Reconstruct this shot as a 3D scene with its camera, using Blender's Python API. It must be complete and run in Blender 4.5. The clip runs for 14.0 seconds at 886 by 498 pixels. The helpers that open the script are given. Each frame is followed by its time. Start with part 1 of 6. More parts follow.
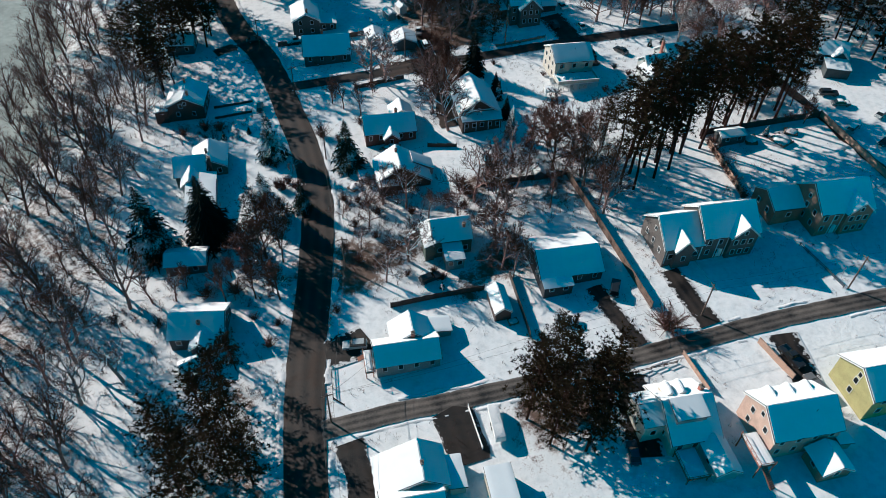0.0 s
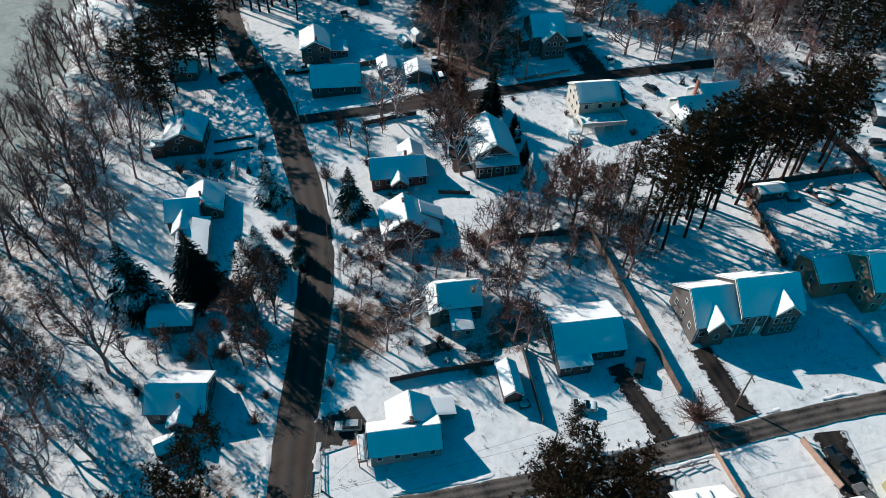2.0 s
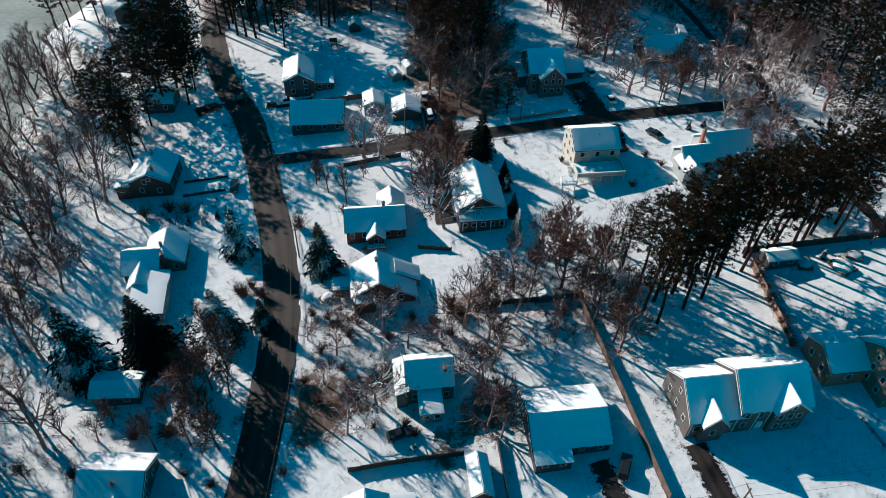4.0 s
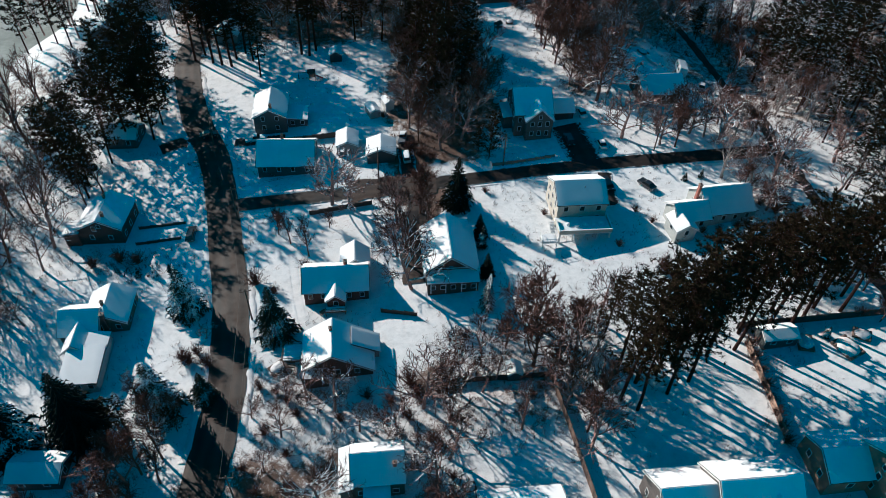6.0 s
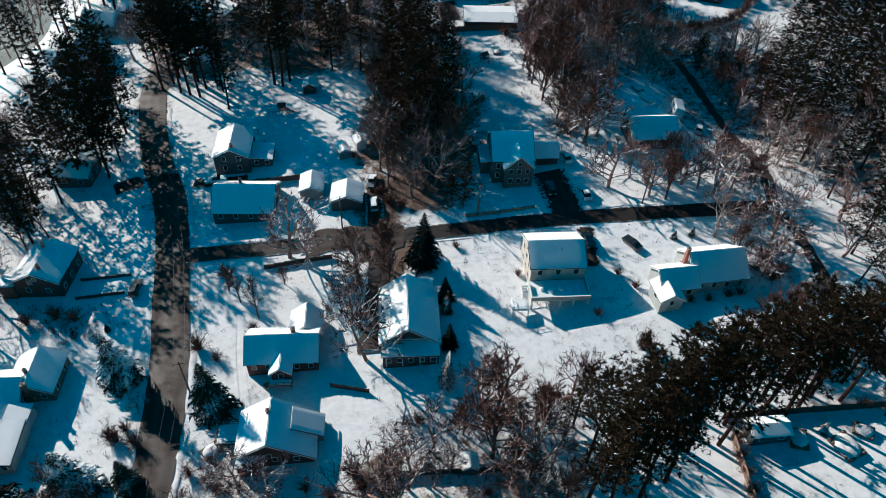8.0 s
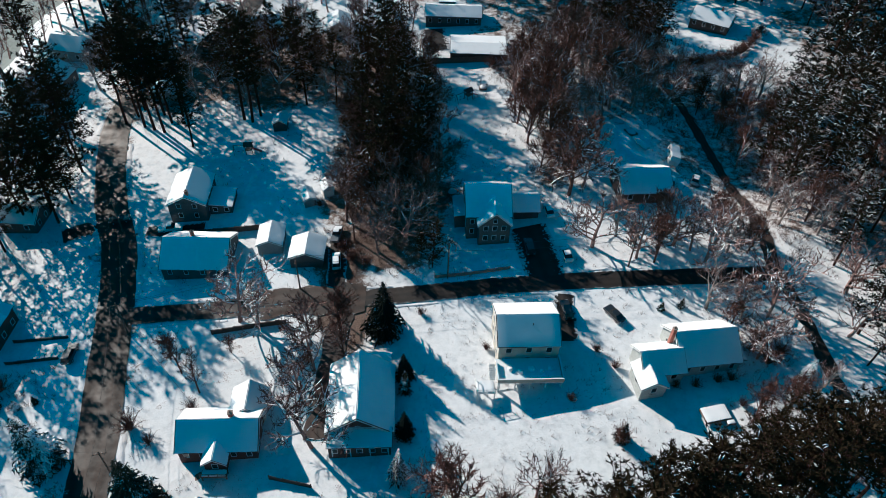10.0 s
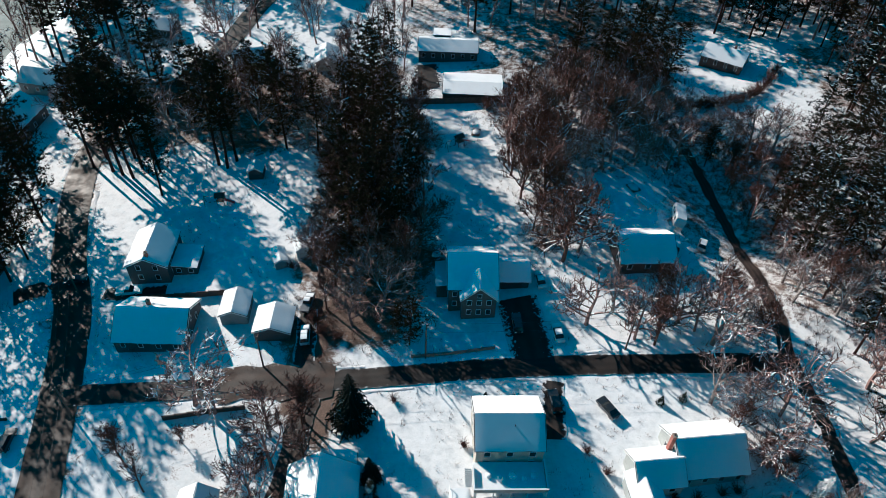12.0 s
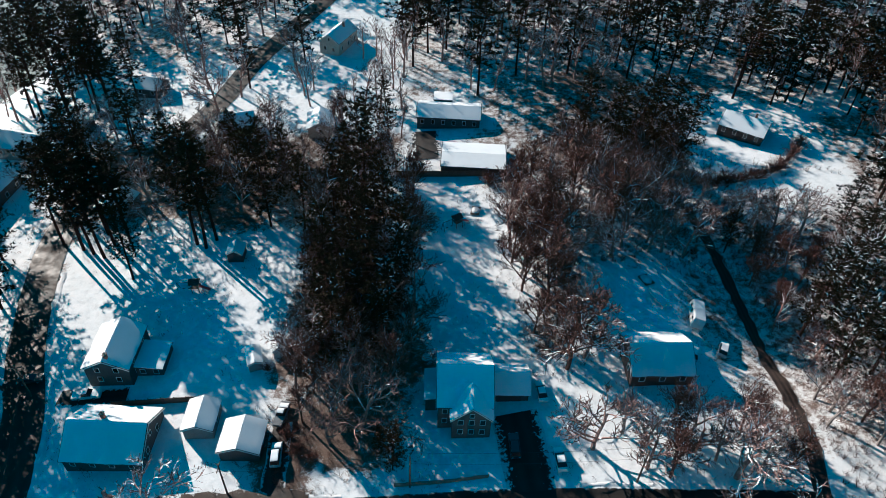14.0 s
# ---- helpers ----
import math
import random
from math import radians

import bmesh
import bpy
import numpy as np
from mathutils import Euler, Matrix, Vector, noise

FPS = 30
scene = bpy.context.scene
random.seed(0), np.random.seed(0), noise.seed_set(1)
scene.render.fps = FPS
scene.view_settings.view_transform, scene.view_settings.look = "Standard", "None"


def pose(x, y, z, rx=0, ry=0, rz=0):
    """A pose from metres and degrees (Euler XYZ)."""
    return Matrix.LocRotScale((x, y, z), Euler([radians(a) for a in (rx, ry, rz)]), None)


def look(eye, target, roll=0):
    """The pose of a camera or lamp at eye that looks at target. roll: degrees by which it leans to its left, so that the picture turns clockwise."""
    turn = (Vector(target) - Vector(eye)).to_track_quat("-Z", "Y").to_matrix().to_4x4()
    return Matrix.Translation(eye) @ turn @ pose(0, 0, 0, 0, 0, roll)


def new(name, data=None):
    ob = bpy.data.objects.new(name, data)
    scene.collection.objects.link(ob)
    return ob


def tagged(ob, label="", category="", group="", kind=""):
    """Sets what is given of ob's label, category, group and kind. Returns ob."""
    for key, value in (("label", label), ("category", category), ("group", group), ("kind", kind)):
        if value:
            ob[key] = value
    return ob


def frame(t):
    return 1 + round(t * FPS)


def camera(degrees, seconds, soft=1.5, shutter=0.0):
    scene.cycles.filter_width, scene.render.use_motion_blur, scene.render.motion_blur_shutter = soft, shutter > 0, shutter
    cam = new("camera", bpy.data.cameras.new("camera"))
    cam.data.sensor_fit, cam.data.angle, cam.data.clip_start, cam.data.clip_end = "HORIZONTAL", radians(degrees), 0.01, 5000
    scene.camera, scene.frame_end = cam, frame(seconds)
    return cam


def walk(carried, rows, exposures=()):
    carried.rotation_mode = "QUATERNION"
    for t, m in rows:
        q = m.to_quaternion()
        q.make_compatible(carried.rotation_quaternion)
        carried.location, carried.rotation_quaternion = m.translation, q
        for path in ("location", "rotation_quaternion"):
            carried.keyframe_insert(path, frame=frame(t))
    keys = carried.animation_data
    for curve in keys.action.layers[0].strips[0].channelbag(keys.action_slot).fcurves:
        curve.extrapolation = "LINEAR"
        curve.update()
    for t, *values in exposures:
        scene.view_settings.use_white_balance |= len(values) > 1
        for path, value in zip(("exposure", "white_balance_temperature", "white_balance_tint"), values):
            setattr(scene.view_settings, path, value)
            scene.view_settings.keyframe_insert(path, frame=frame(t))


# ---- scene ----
cam = camera(64.9, 14.0, soft=0.5)
METRES, EYE, TILT, LEAN, TURN = 139.6, 109.6, 0.0, 0.0, -8.5
ROWS = [
    (0.0, 0.0, 0.0, 0.0, -2.9, -46.43, 2.76),
    (0.5, 0.0018, 0.0324, -0.0015, -2.31, -46.38, 2.78),
    (1.0, 0.0061, 0.0649, -0.0032, -1.73, -46.3, 2.81),
    (1.5, 0.0124, 0.0973, -0.005, -1.19, -46.25, 2.83),
    (2.0, 0.0213, 0.1303, -0.0059, -0.66, -46.26, 2.84),
    (2.5, 0.0326, 0.1631, -0.0067, -0.17, -46.28, 2.81),
    (3.0, 0.0462, 0.1951, -0.0072, 0.28, -46.25, 2.77),
    (5.5, 0.1258, 0.3548, -0.0138, 2.46, -45.88, 2.77),
    (6.0, 0.1416, 0.3873, -0.0162, 2.85, -45.81, 2.75),
    (6.5, 0.1578, 0.4198, -0.0187, 3.26, -45.76, 2.73),
    (7.0, 0.1743, 0.4524, -0.0206, 3.66, -45.67, 2.72),
    (7.5, 0.19, 0.4858, -0.0219, 4.03, -45.62, 2.72),
    (8.0, 0.2059, 0.5192, -0.0237, 4.42, -45.6, 2.73),
    (10.5, 0.272, 0.6896, -0.029, 6.28, -45.36, 2.72),
    (11.0, 0.2797, 0.7246, -0.0286, 6.62, -45.31, 2.71),
    (11.5, 0.2848, 0.7601, -0.0274, 6.9, -45.25, 2.67),
    (12.0, 0.2887, 0.7958, -0.027, 7.17, -45.17, 2.66),
    (12.5, 0.292, 0.8319, -0.0266, 7.46, -44.87, 2.67),
    (13.0, 0.2943, 0.8675, -0.0262, 7.75, -44.16, 2.69),
    (13.5, 0.2951, 0.904, -0.025, 8.03, -43.55, 2.71),
    (14.0, 0.2957, 0.941, -0.0243, 8.33, -42.93, 2.73),
]
SLOPE_X, SLOPE_Y = 0.08, 0.02     # the land rises gently from the lake, to the right and ahead
UPRIGHT = Vector((SLOPE_X, SLOPE_Y, 1)).rotation_difference(Vector((0, 0, 1))).to_matrix().to_4x4()
walk(cam, [(t, UPRIGHT @ pose(0, 0, EYE, TILT, LEAN, TURN) @ pose(METRES * x, METRES * y, METRES * z, 90 + pitch, roll, yaw)) for t, x, y, z, yaw, pitch, roll in ROWS], exposures=[(0.0, 1.15, 3300, 10), (9.0, 1.20, 3300, 10), (14.0, 1.45, 3300, 10)])

# ---- light: low winter sun, sky tinted teal ----
SUN_AZ, SUN_EL = 134.5, 22.5      # the way the sun lies, counted from +x towards +y, and its height, degrees
sun_dir = Vector((math.cos(radians(SUN_AZ)) * math.cos(radians(SUN_EL)), math.sin(radians(SUN_AZ)) * math.cos(radians(SUN_EL)), math.sin(radians(SUN_EL))))
sun_data = bpy.data.lights.new("sun", "SUN")
sun_data.energy, sun_data.angle, sun_data.color = 5.0, radians(0.5), (1.0, 0.515, 0.158)
sun = new("sun", sun_data)
sun.matrix_world = look(sun_dir * 400 + Vector((0, 150, 0)), (0, 150, 0))

world = bpy.data.worlds.new("winter_sky")
scene.world = world
world.use_nodes = True
wt = world.node_tree
sky = wt.nodes.new("ShaderNodeTexSky")
sky.sky_type, sky.sun_disc = "NISHITA", False
sky.sun_elevation, sky.sun_rotation = radians(SUN_EL), radians(90 - SUN_AZ)
sky.air_density, sky.dust_density, sky.ozone_density = 1.0, 0.2, 4.0
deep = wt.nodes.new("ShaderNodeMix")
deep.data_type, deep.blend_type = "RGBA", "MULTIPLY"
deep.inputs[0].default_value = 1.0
deep.inputs[7].default_value = (0.0, 1.0, 0.43, 1)   # tint without red, so that everything in shade turns teal
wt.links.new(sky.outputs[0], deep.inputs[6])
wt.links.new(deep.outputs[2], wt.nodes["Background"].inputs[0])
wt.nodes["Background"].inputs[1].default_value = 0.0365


# ---- materials ----
def material(name):
    m = bpy.data.materials.new(name)
    m.use_nodes = True
    return m, m.node_tree, m.node_tree.nodes["Principled BSDF"]


def node(t, kind, **values):
    n = t.nodes.new(kind)
    for key, value in values.items():
        n.inputs[key].default_value = value
    return n


def noise_node(t, scale, detail=4.0, rough=0.6, space="Object"):
    c = t.nodes.new("ShaderNodeTexCoord")
    n = node(t, "ShaderNodeTexNoise", Scale=scale, Detail=detail, Roughness=rough)
    t.links.new(c.outputs[space], n.inputs["Vector"])
    return n


def ramp(t, source, stops):
    r = t.nodes.new("ShaderNodeValToRGB")
    while len(r.color_ramp.elements) < len(stops):
        r.color_ramp.elements.new(0.5)
    for e, (at, c) in zip(r.color_ramp.elements, stops):
        e.position, e.color = at, (*c, 1) if not isinstance(c, float) else (c, c, c, 1)
    t.links.new(source, r.inputs[0])
    return r.outputs[0]


def mix(t, fac, a, b, kind="MIX"):
    n = t.nodes.new("ShaderNodeMix")
    n.data_type, n.blend_type = "RGBA", kind
    for value, i in ((fac, 0), (a, 6), (b, 7)):
        if isinstance(value, (int, float)):
            n.inputs[i].default_value = value
        elif isinstance(value, tuple):
            n.inputs[i].default_value = (*value, 1)
        else:
            t.links.new(value, n.inputs[i])
    return n.outputs[2]


def calc(t, kind, a, b=0.0):
    n = t.nodes.new("ShaderNodeMath")
    n.operation = kind
    for i, value in enumerate((a, b)):
        if isinstance(value, (int, float)):
            n.inputs[i].default_value = value
        else:
            t.links.new(value, n.inputs[i])
    return n.outputs[0]


def bump(t, shader, height, distance, strength=1.0):
    b = node(t, "ShaderNodeBump", Distance=distance, Strength=strength)
    t.links.new(height, b.inputs["Height"])
    t.links.new(b.outputs[0], shader.inputs["Normal"])


def surface(name, low, high, scale, rough=0.8, fine=12.0, relief=0.01, metal=0.0):
    """A plain worn surface: two colours mixed by broad stains and fine grain."""
    m, t, s = material(name)
    a, b = noise_node(t, scale), noise_node(t, scale * fine, 3.0)
    f = calc(t, "ADD", calc(t, "MULTIPLY", a.outputs[0], 0.65), calc(t, "MULTIPLY", b.outputs[0], 0.35))
    t.links.new(ramp(t, f, [(0.35, low), (0.65, high)]), s.inputs["Base Color"])
    s.inputs["Roughness"].default_value, s.inputs["Metallic"].default_value = rough, metal
    bump(t, s, b.outputs[0], relief)
    return m


def snow_surface(name, tone=(0.84, 0.86, 0.88), scale=0.5, relief=0.05):
    m, t, s = material(name)
    a, b = noise_node(t, scale, 6.0, 0.65), noise_node(t, scale * 14, 4.0)
    t.links.new(ramp(t, a.outputs[0], [(0.3, tuple(c * 0.93 for c in tone)), (0.7, tone)]), s.inputs["Base Color"])
    s.inputs["Roughness"].default_value = 0.75
    s.inputs["Specular IOR Level"].default_value = 0.06
    h = calc(t, "ADD", a.outputs[0], calc(t, "MULTIPLY", b.outputs[0], 0.18))
    bump(t, s, h, relief, 0.8)
    return m


def siding(name, tone, pitch=0.16):
    """Lapped boards: a saw-tooth relief up the wall and weathering."""
    m, t, s = material(name)
    c = t.nodes.new("ShaderNodeTexCoord")
    x = t.nodes.new("ShaderNodeSeparateXYZ")
    t.links.new(c.outputs["Object"], x.inputs[0])
    saw = calc(t, "FRACT", calc(t, "MULTIPLY", x.outputs[2], 1 / pitch))
    a = noise_node(t, 0.6, 5.0)
    col = ramp(t, a.outputs[0], [(0.3, tuple(v * 0.75 for v in tone)), (0.7, tone)])
    line = calc(t, "GREATER_THAN", saw, 0.88)
    t.links.new(mix(t, calc(t, "MULTIPLY", line, 0.35), col, tuple(v * 0.3 for v in tone)), s.inputs["Base Color"])
    s.inputs["Roughness"].default_value = 0.75
    bump(t, s, saw, 0.015)
    return m


def frosted(name, low, high, amount, scale=3.0, rough=0.85):
    """Bark, twigs or needles with snow lying on what faces up; each tree takes its own share."""
    m, t, s = material(name)
    a, b = noise_node(t, scale, 4.0), noise_node(t, 0.35, 3.0)
    g = t.nodes.new("ShaderNodeNewGeometry")
    x = t.nodes.new("ShaderNodeSeparateXYZ")
    t.links.new(g.outputs["Normal"], x.inputs[0])
    up = calc(t, "ABSOLUTE", x.outputs[2])
    info = t.nodes.new("ShaderNodeObjectInfo")
    share = calc(t, "ADD", calc(t, "MULTIPLY", info.outputs["Random"], 0.25), amount)
    patchy = calc(t, "ADD", calc(t, "MULTIPLY", b.outputs[0], 0.7), calc(t, "MULTIPLY", a.outputs[0], 0.5))
    lying = calc(t, "MULTIPLY", calc(t, "GREATER_THAN", up, 0.45), calc(t, "LESS_THAN", patchy, share))
    base = ramp(t, a.outputs[0], [(0.3, low), (0.7, high)])
    t.links.new(mix(t, lying, base, (0.82, 0.84, 0.86)), s.inputs["Base Color"])
    s.inputs["Roughness"].default_value = rough
    s.inputs["Specular IOR Level"].default_value = 0.06
    return m


def ground_surface():
    m, t, s = material("snowfield")
    big, mid, fine = noise_node(t, 0.05, 6.0, 0.6), noise_node(t, 0.6, 6.0, 0.7), noise_node(t, 5.0, 5.0, 0.7)
    att = t.nodes.new("ShaderNodeAttribute")
    att.attribute_name = "litter"
    snow = ramp(t, mid.outputs[0], [(0.3, (0.54, 0.55, 0.565)), (0.48, (0.66, 0.67, 0.68)), (0.6, (0.71, 0.715, 0.725))])
    earth = ramp(t, fine.outputs[0], [(0.3, (0.035, 0.025, 0.018)), (0.55, (0.12, 0.085, 0.06)), (0.75, (0.25, 0.165, 0.12))])
    bare = calc(t, "ADD", calc(t, "MULTIPLY", mid.outputs[0], 0.6), calc(t, "MULTIPLY", fine.outputs[0], 0.5))
    bare = calc(t, "ADD", bare, calc(t, "MULTIPLY", big.outputs[0], 0.25))
    edge = calc(t, "MULTIPLY", calc(t, "SUBTRACT", att.outputs["Fac"], calc(t, "SUBTRACT", 1.12, bare)), 9.0)
    n = t.nodes.new("ShaderNodeClamp")
    t.links.new(edge, n.inputs[0])
    t.links.new(mix(t, n.outputs[0], snow, earth), s.inputs["Base Color"])
    s.inputs["Roughness"].default_value = 0.75
    s.inputs["Specular IOR Level"].default_value = 0.2
    h = calc(t, "ADD", calc(t, "MULTIPLY", mid.outputs[0], 0.8), calc(t, "MULTIPLY", fine.outputs[0], 0.05))
    bump(t, s, h, 0.3, 0.55)
    return m


def road_surface(name, dark, light, slush, ragged=0.9):
    """Wet asphalt with sandy wheel tracks along it and slush at the sides."""
    m, t, s = material(name)
    att = t.nodes.new("ShaderNodeAttribute")
    att.attribute_name = "across"
    a, b, c = noise_node(t, 0.25, 5.0), noise_node(t, 4.0, 5.0), noise_node(t, 1.2, 5.0)
    track = calc(t, "ADD", calc(t, "MULTIPLY", calc(t, "COSINE", calc(t, "MULTIPLY", att.outputs["Fac"], 9.4)), -0.09), calc(t, "MULTIPLY", a.outputs[0], 0.7))
    track = calc(t, "ADD", track, calc(t, "MULTIPLY", b.outputs[0], 0.35))
    col = ramp(t, track, [(0.35, dark), (0.8, light)])
    side = calc(t, "ADD", calc(t, "ABSOLUTE", att.outputs["Fac"]), calc(t, "MULTIPLY", calc(t, "SUBTRACT", c.outputs[0], 0.5), ragged))
    lay = ramp(t, calc(t, "SUBTRACT", side, slush), [(0.0, 0.0), (0.14, 0.85)])
    t.links.new(mix(t, lay, col, (0.62, 0.62, 0.63)), s.inputs["Base Color"])
    t.links.new(ramp(t, a.outputs[0], [(0.35, 0.45), (0.65, 0.85)]), s.inputs["Roughness"])
    s.inputs["Specular IOR Level"].default_value = 0.3
    bump(t, s, b.outputs[0], 0.02)
    return m


def glass_surface():
    m, t, s = material("window_glass")
    s.inputs["Base Color"].default_value = (0.015, 0.018, 0.02, 1)
    s.inputs["Roughness"].default_value = 0.06
    return m


M = {
    "ground": ground_surface(),
    "roof_snow": snow_surface("roof_snow", (0.76, 0.775, 0.79), 0.35, 0.012),
    "bough_snow": snow_surface("bough_snow", (0.78, 0.80, 0.82), 2.0, 0.02),
    "bank_snow": snow_surface("bank_snow", (0.64, 0.64, 0.65), 1.2, 0.2),
    # ice tone lowered to carry the hazy, vignetted left edge of view
    "ice": surface("lake_ice", (0.20, 0.22, 0.20), (0.36, 0.385, 0.35), 0.06, 0.95, 10, 0.01),
    "asphalt": road_surface("asphalt", (0.0050, 0.0040, 0.0034), (0.0500, 0.0350, 0.0250), 1.1),
    "lane": road_surface("lane_asphalt", (0.0160, 0.0144, 0.0128), (0.1600, 0.1400, 0.1200), 1.0),
    # tree shade over the back lane is put into this near-black tone
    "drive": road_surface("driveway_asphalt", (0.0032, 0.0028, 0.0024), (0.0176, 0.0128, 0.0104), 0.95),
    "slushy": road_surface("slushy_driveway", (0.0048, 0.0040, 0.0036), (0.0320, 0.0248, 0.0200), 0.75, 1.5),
    "track": road_surface("track_ballast", (0.0080, 0.0056, 0.0040), (0.0560, 0.0384, 0.0280), 1.0),
    "shingle": surface("asphalt_shingle", (0.03, 0.03, 0.032), (0.08, 0.075, 0.07), 1.5, 0.9),
    "trim": surface("painted_trim", (0.55, 0.55, 0.54), (0.75, 0.75, 0.73), 1.5, 0.5),
    "glass": glass_surface(),
    "brick": surface("brick", (0.16, 0.06, 0.04), (0.36, 0.15, 0.09), 3.0, 0.9),
    "wood": surface("weathered_wood", (0.05, 0.035, 0.025), (0.16, 0.11, 0.075), 1.2, 0.85),
    "redwood": surface("stained_deck_wood", (0.16, 0.07, 0.035), (0.30, 0.14, 0.07), 1.2, 0.8),
    "darkwood": surface("dark_fence_wood", (0.02, 0.016, 0.013), (0.07, 0.055, 0.045), 1.2, 0.9),
    "tanwood": surface("new_fence_wood", (0.22, 0.15, 0.10), (0.42, 0.30, 0.21), 1.0, 0.85),
    "vinyl": surface("white_vinyl", (0.66, 0.66, 0.64), (0.8, 0.8, 0.78), 1.0, 0.5),
    "stone": surface("field_stone", (0.10, 0.08, 0.065), (0.32, 0.25, 0.19), 1.5, 0.9),
    "darkstone": surface("sooty_stone", (0.03, 0.025, 0.022), (0.09, 0.075, 0.065), 2.0, 0.9),
    "metal": surface("galvanised_metal", (0.3, 0.31, 0.32), (0.5, 0.5, 0.5), 2.0, 0.4, 12, 0.002, 0.9),
    "rubber": surface("tyre_rubber", (0.012, 0.012, 0.012), (0.03, 0.03, 0.03), 6.0, 0.9),
    "cable": surface("black_cable", (0.01, 0.01, 0.01), (0.02, 0.02, 0.02), 4.0, 0.7),
    "bark": frosted("snowy_bark", (0.0450, 0.0274, 0.0211), (0.1900, 0.1140, 0.0845), 0.38),
    "greybark": frosted("grey_bark", (0.0900, 0.0578, 0.0465), (0.3200, 0.2052, 0.1619), 0.42),
    "darkbark": frosted("pine_bark", (0.0120, 0.0061, 0.0049), (0.0500, 0.0266, 0.0197), 0.10),
    # grey, pale and plastered barks: lightened to carry sun on limbs besides snow
    "palebark": frosted("pale_bark", (0.1300, 0.0836, 0.0704), (0.4000, 0.2698, 0.2218), 0.42),
    "snowbark": frosted("snow_plastered_bark", (0.1280, 0.1120, 0.1000), (0.3680, 0.3360, 0.3040), 0.46),
    "twig": frosted("snowy_twigs", (0.0160, 0.0084, 0.0070), (0.1050, 0.0570, 0.0444), 0.27),
    "redtwig": frosted("reddish_twigs", (0.0360, 0.0185, 0.0140), (0.1350, 0.0740, 0.0540), 0.26),
    # paler copy of the twig colour, with sun on the shore trees put in
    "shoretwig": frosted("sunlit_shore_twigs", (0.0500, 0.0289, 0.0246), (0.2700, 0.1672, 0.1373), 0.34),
    # lighter twig tone, raised with the pale barks to look sunlit
    "greytwig": frosted("pale_twigs", (0.0700, 0.0439, 0.0357), (0.3125, 0.2042, 0.1672), 0.34),
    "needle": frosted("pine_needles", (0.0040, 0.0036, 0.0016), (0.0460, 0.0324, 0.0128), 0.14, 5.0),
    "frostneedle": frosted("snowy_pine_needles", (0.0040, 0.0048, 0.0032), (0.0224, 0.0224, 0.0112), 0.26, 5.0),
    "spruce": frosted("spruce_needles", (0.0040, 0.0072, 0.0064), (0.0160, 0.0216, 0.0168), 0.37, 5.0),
    "snowspruce": frosted("snow_laden_spruce", (0.0080, 0.0128, 0.0112), (0.0400, 0.0480, 0.0360), 0.47, 5.0),
    "plastic_red": surface("red_plastic", (0.35, 0.03, 0.03), (0.5, 0.05, 0.05), 2.0, 0.5),
}
WALLS = {
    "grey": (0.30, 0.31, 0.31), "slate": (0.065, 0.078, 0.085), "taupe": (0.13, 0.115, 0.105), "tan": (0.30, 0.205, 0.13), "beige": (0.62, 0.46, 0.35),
    "yellow": (0.46, 0.43, 0.14), "cream": (0.62, 0.58, 0.48), "white": (0.72, 0.72, 0.69), "brown": (0.075, 0.05, 0.04), "darkred": (0.10, 0.045, 0.035),
    "green": (0.10, 0.125, 0.10), "dark": (0.05, 0.05, 0.055), "pale": (0.5, 0.52, 0.5),
}
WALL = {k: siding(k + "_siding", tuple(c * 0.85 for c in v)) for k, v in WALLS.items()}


def paint(name, tone):
    m, t, s = material(name)
    a = noise_node(t, 2.5, 5.0)
    t.links.new(ramp(t, a.outputs[0], [(0.35, tuple(v * 0.8 for v in tone)), (0.65, tone)]), s.inputs["Base Color"])
    s.inputs["Roughness"].default_value = 0.3
    s.inputs["Coat Weight"].default_value = 0.5
    return m


PAINT = {k: paint(k + "_car_paint", v) for k, v in {"white": (0.7, 0.7, 0.7), "silver": (0.42, 0.44, 0.45), "black": (0.02, 0.02, 0.022), "navy": (0.03, 0.04, 0.07), "grey": (0.14, 0.14, 0.145)}.items()}


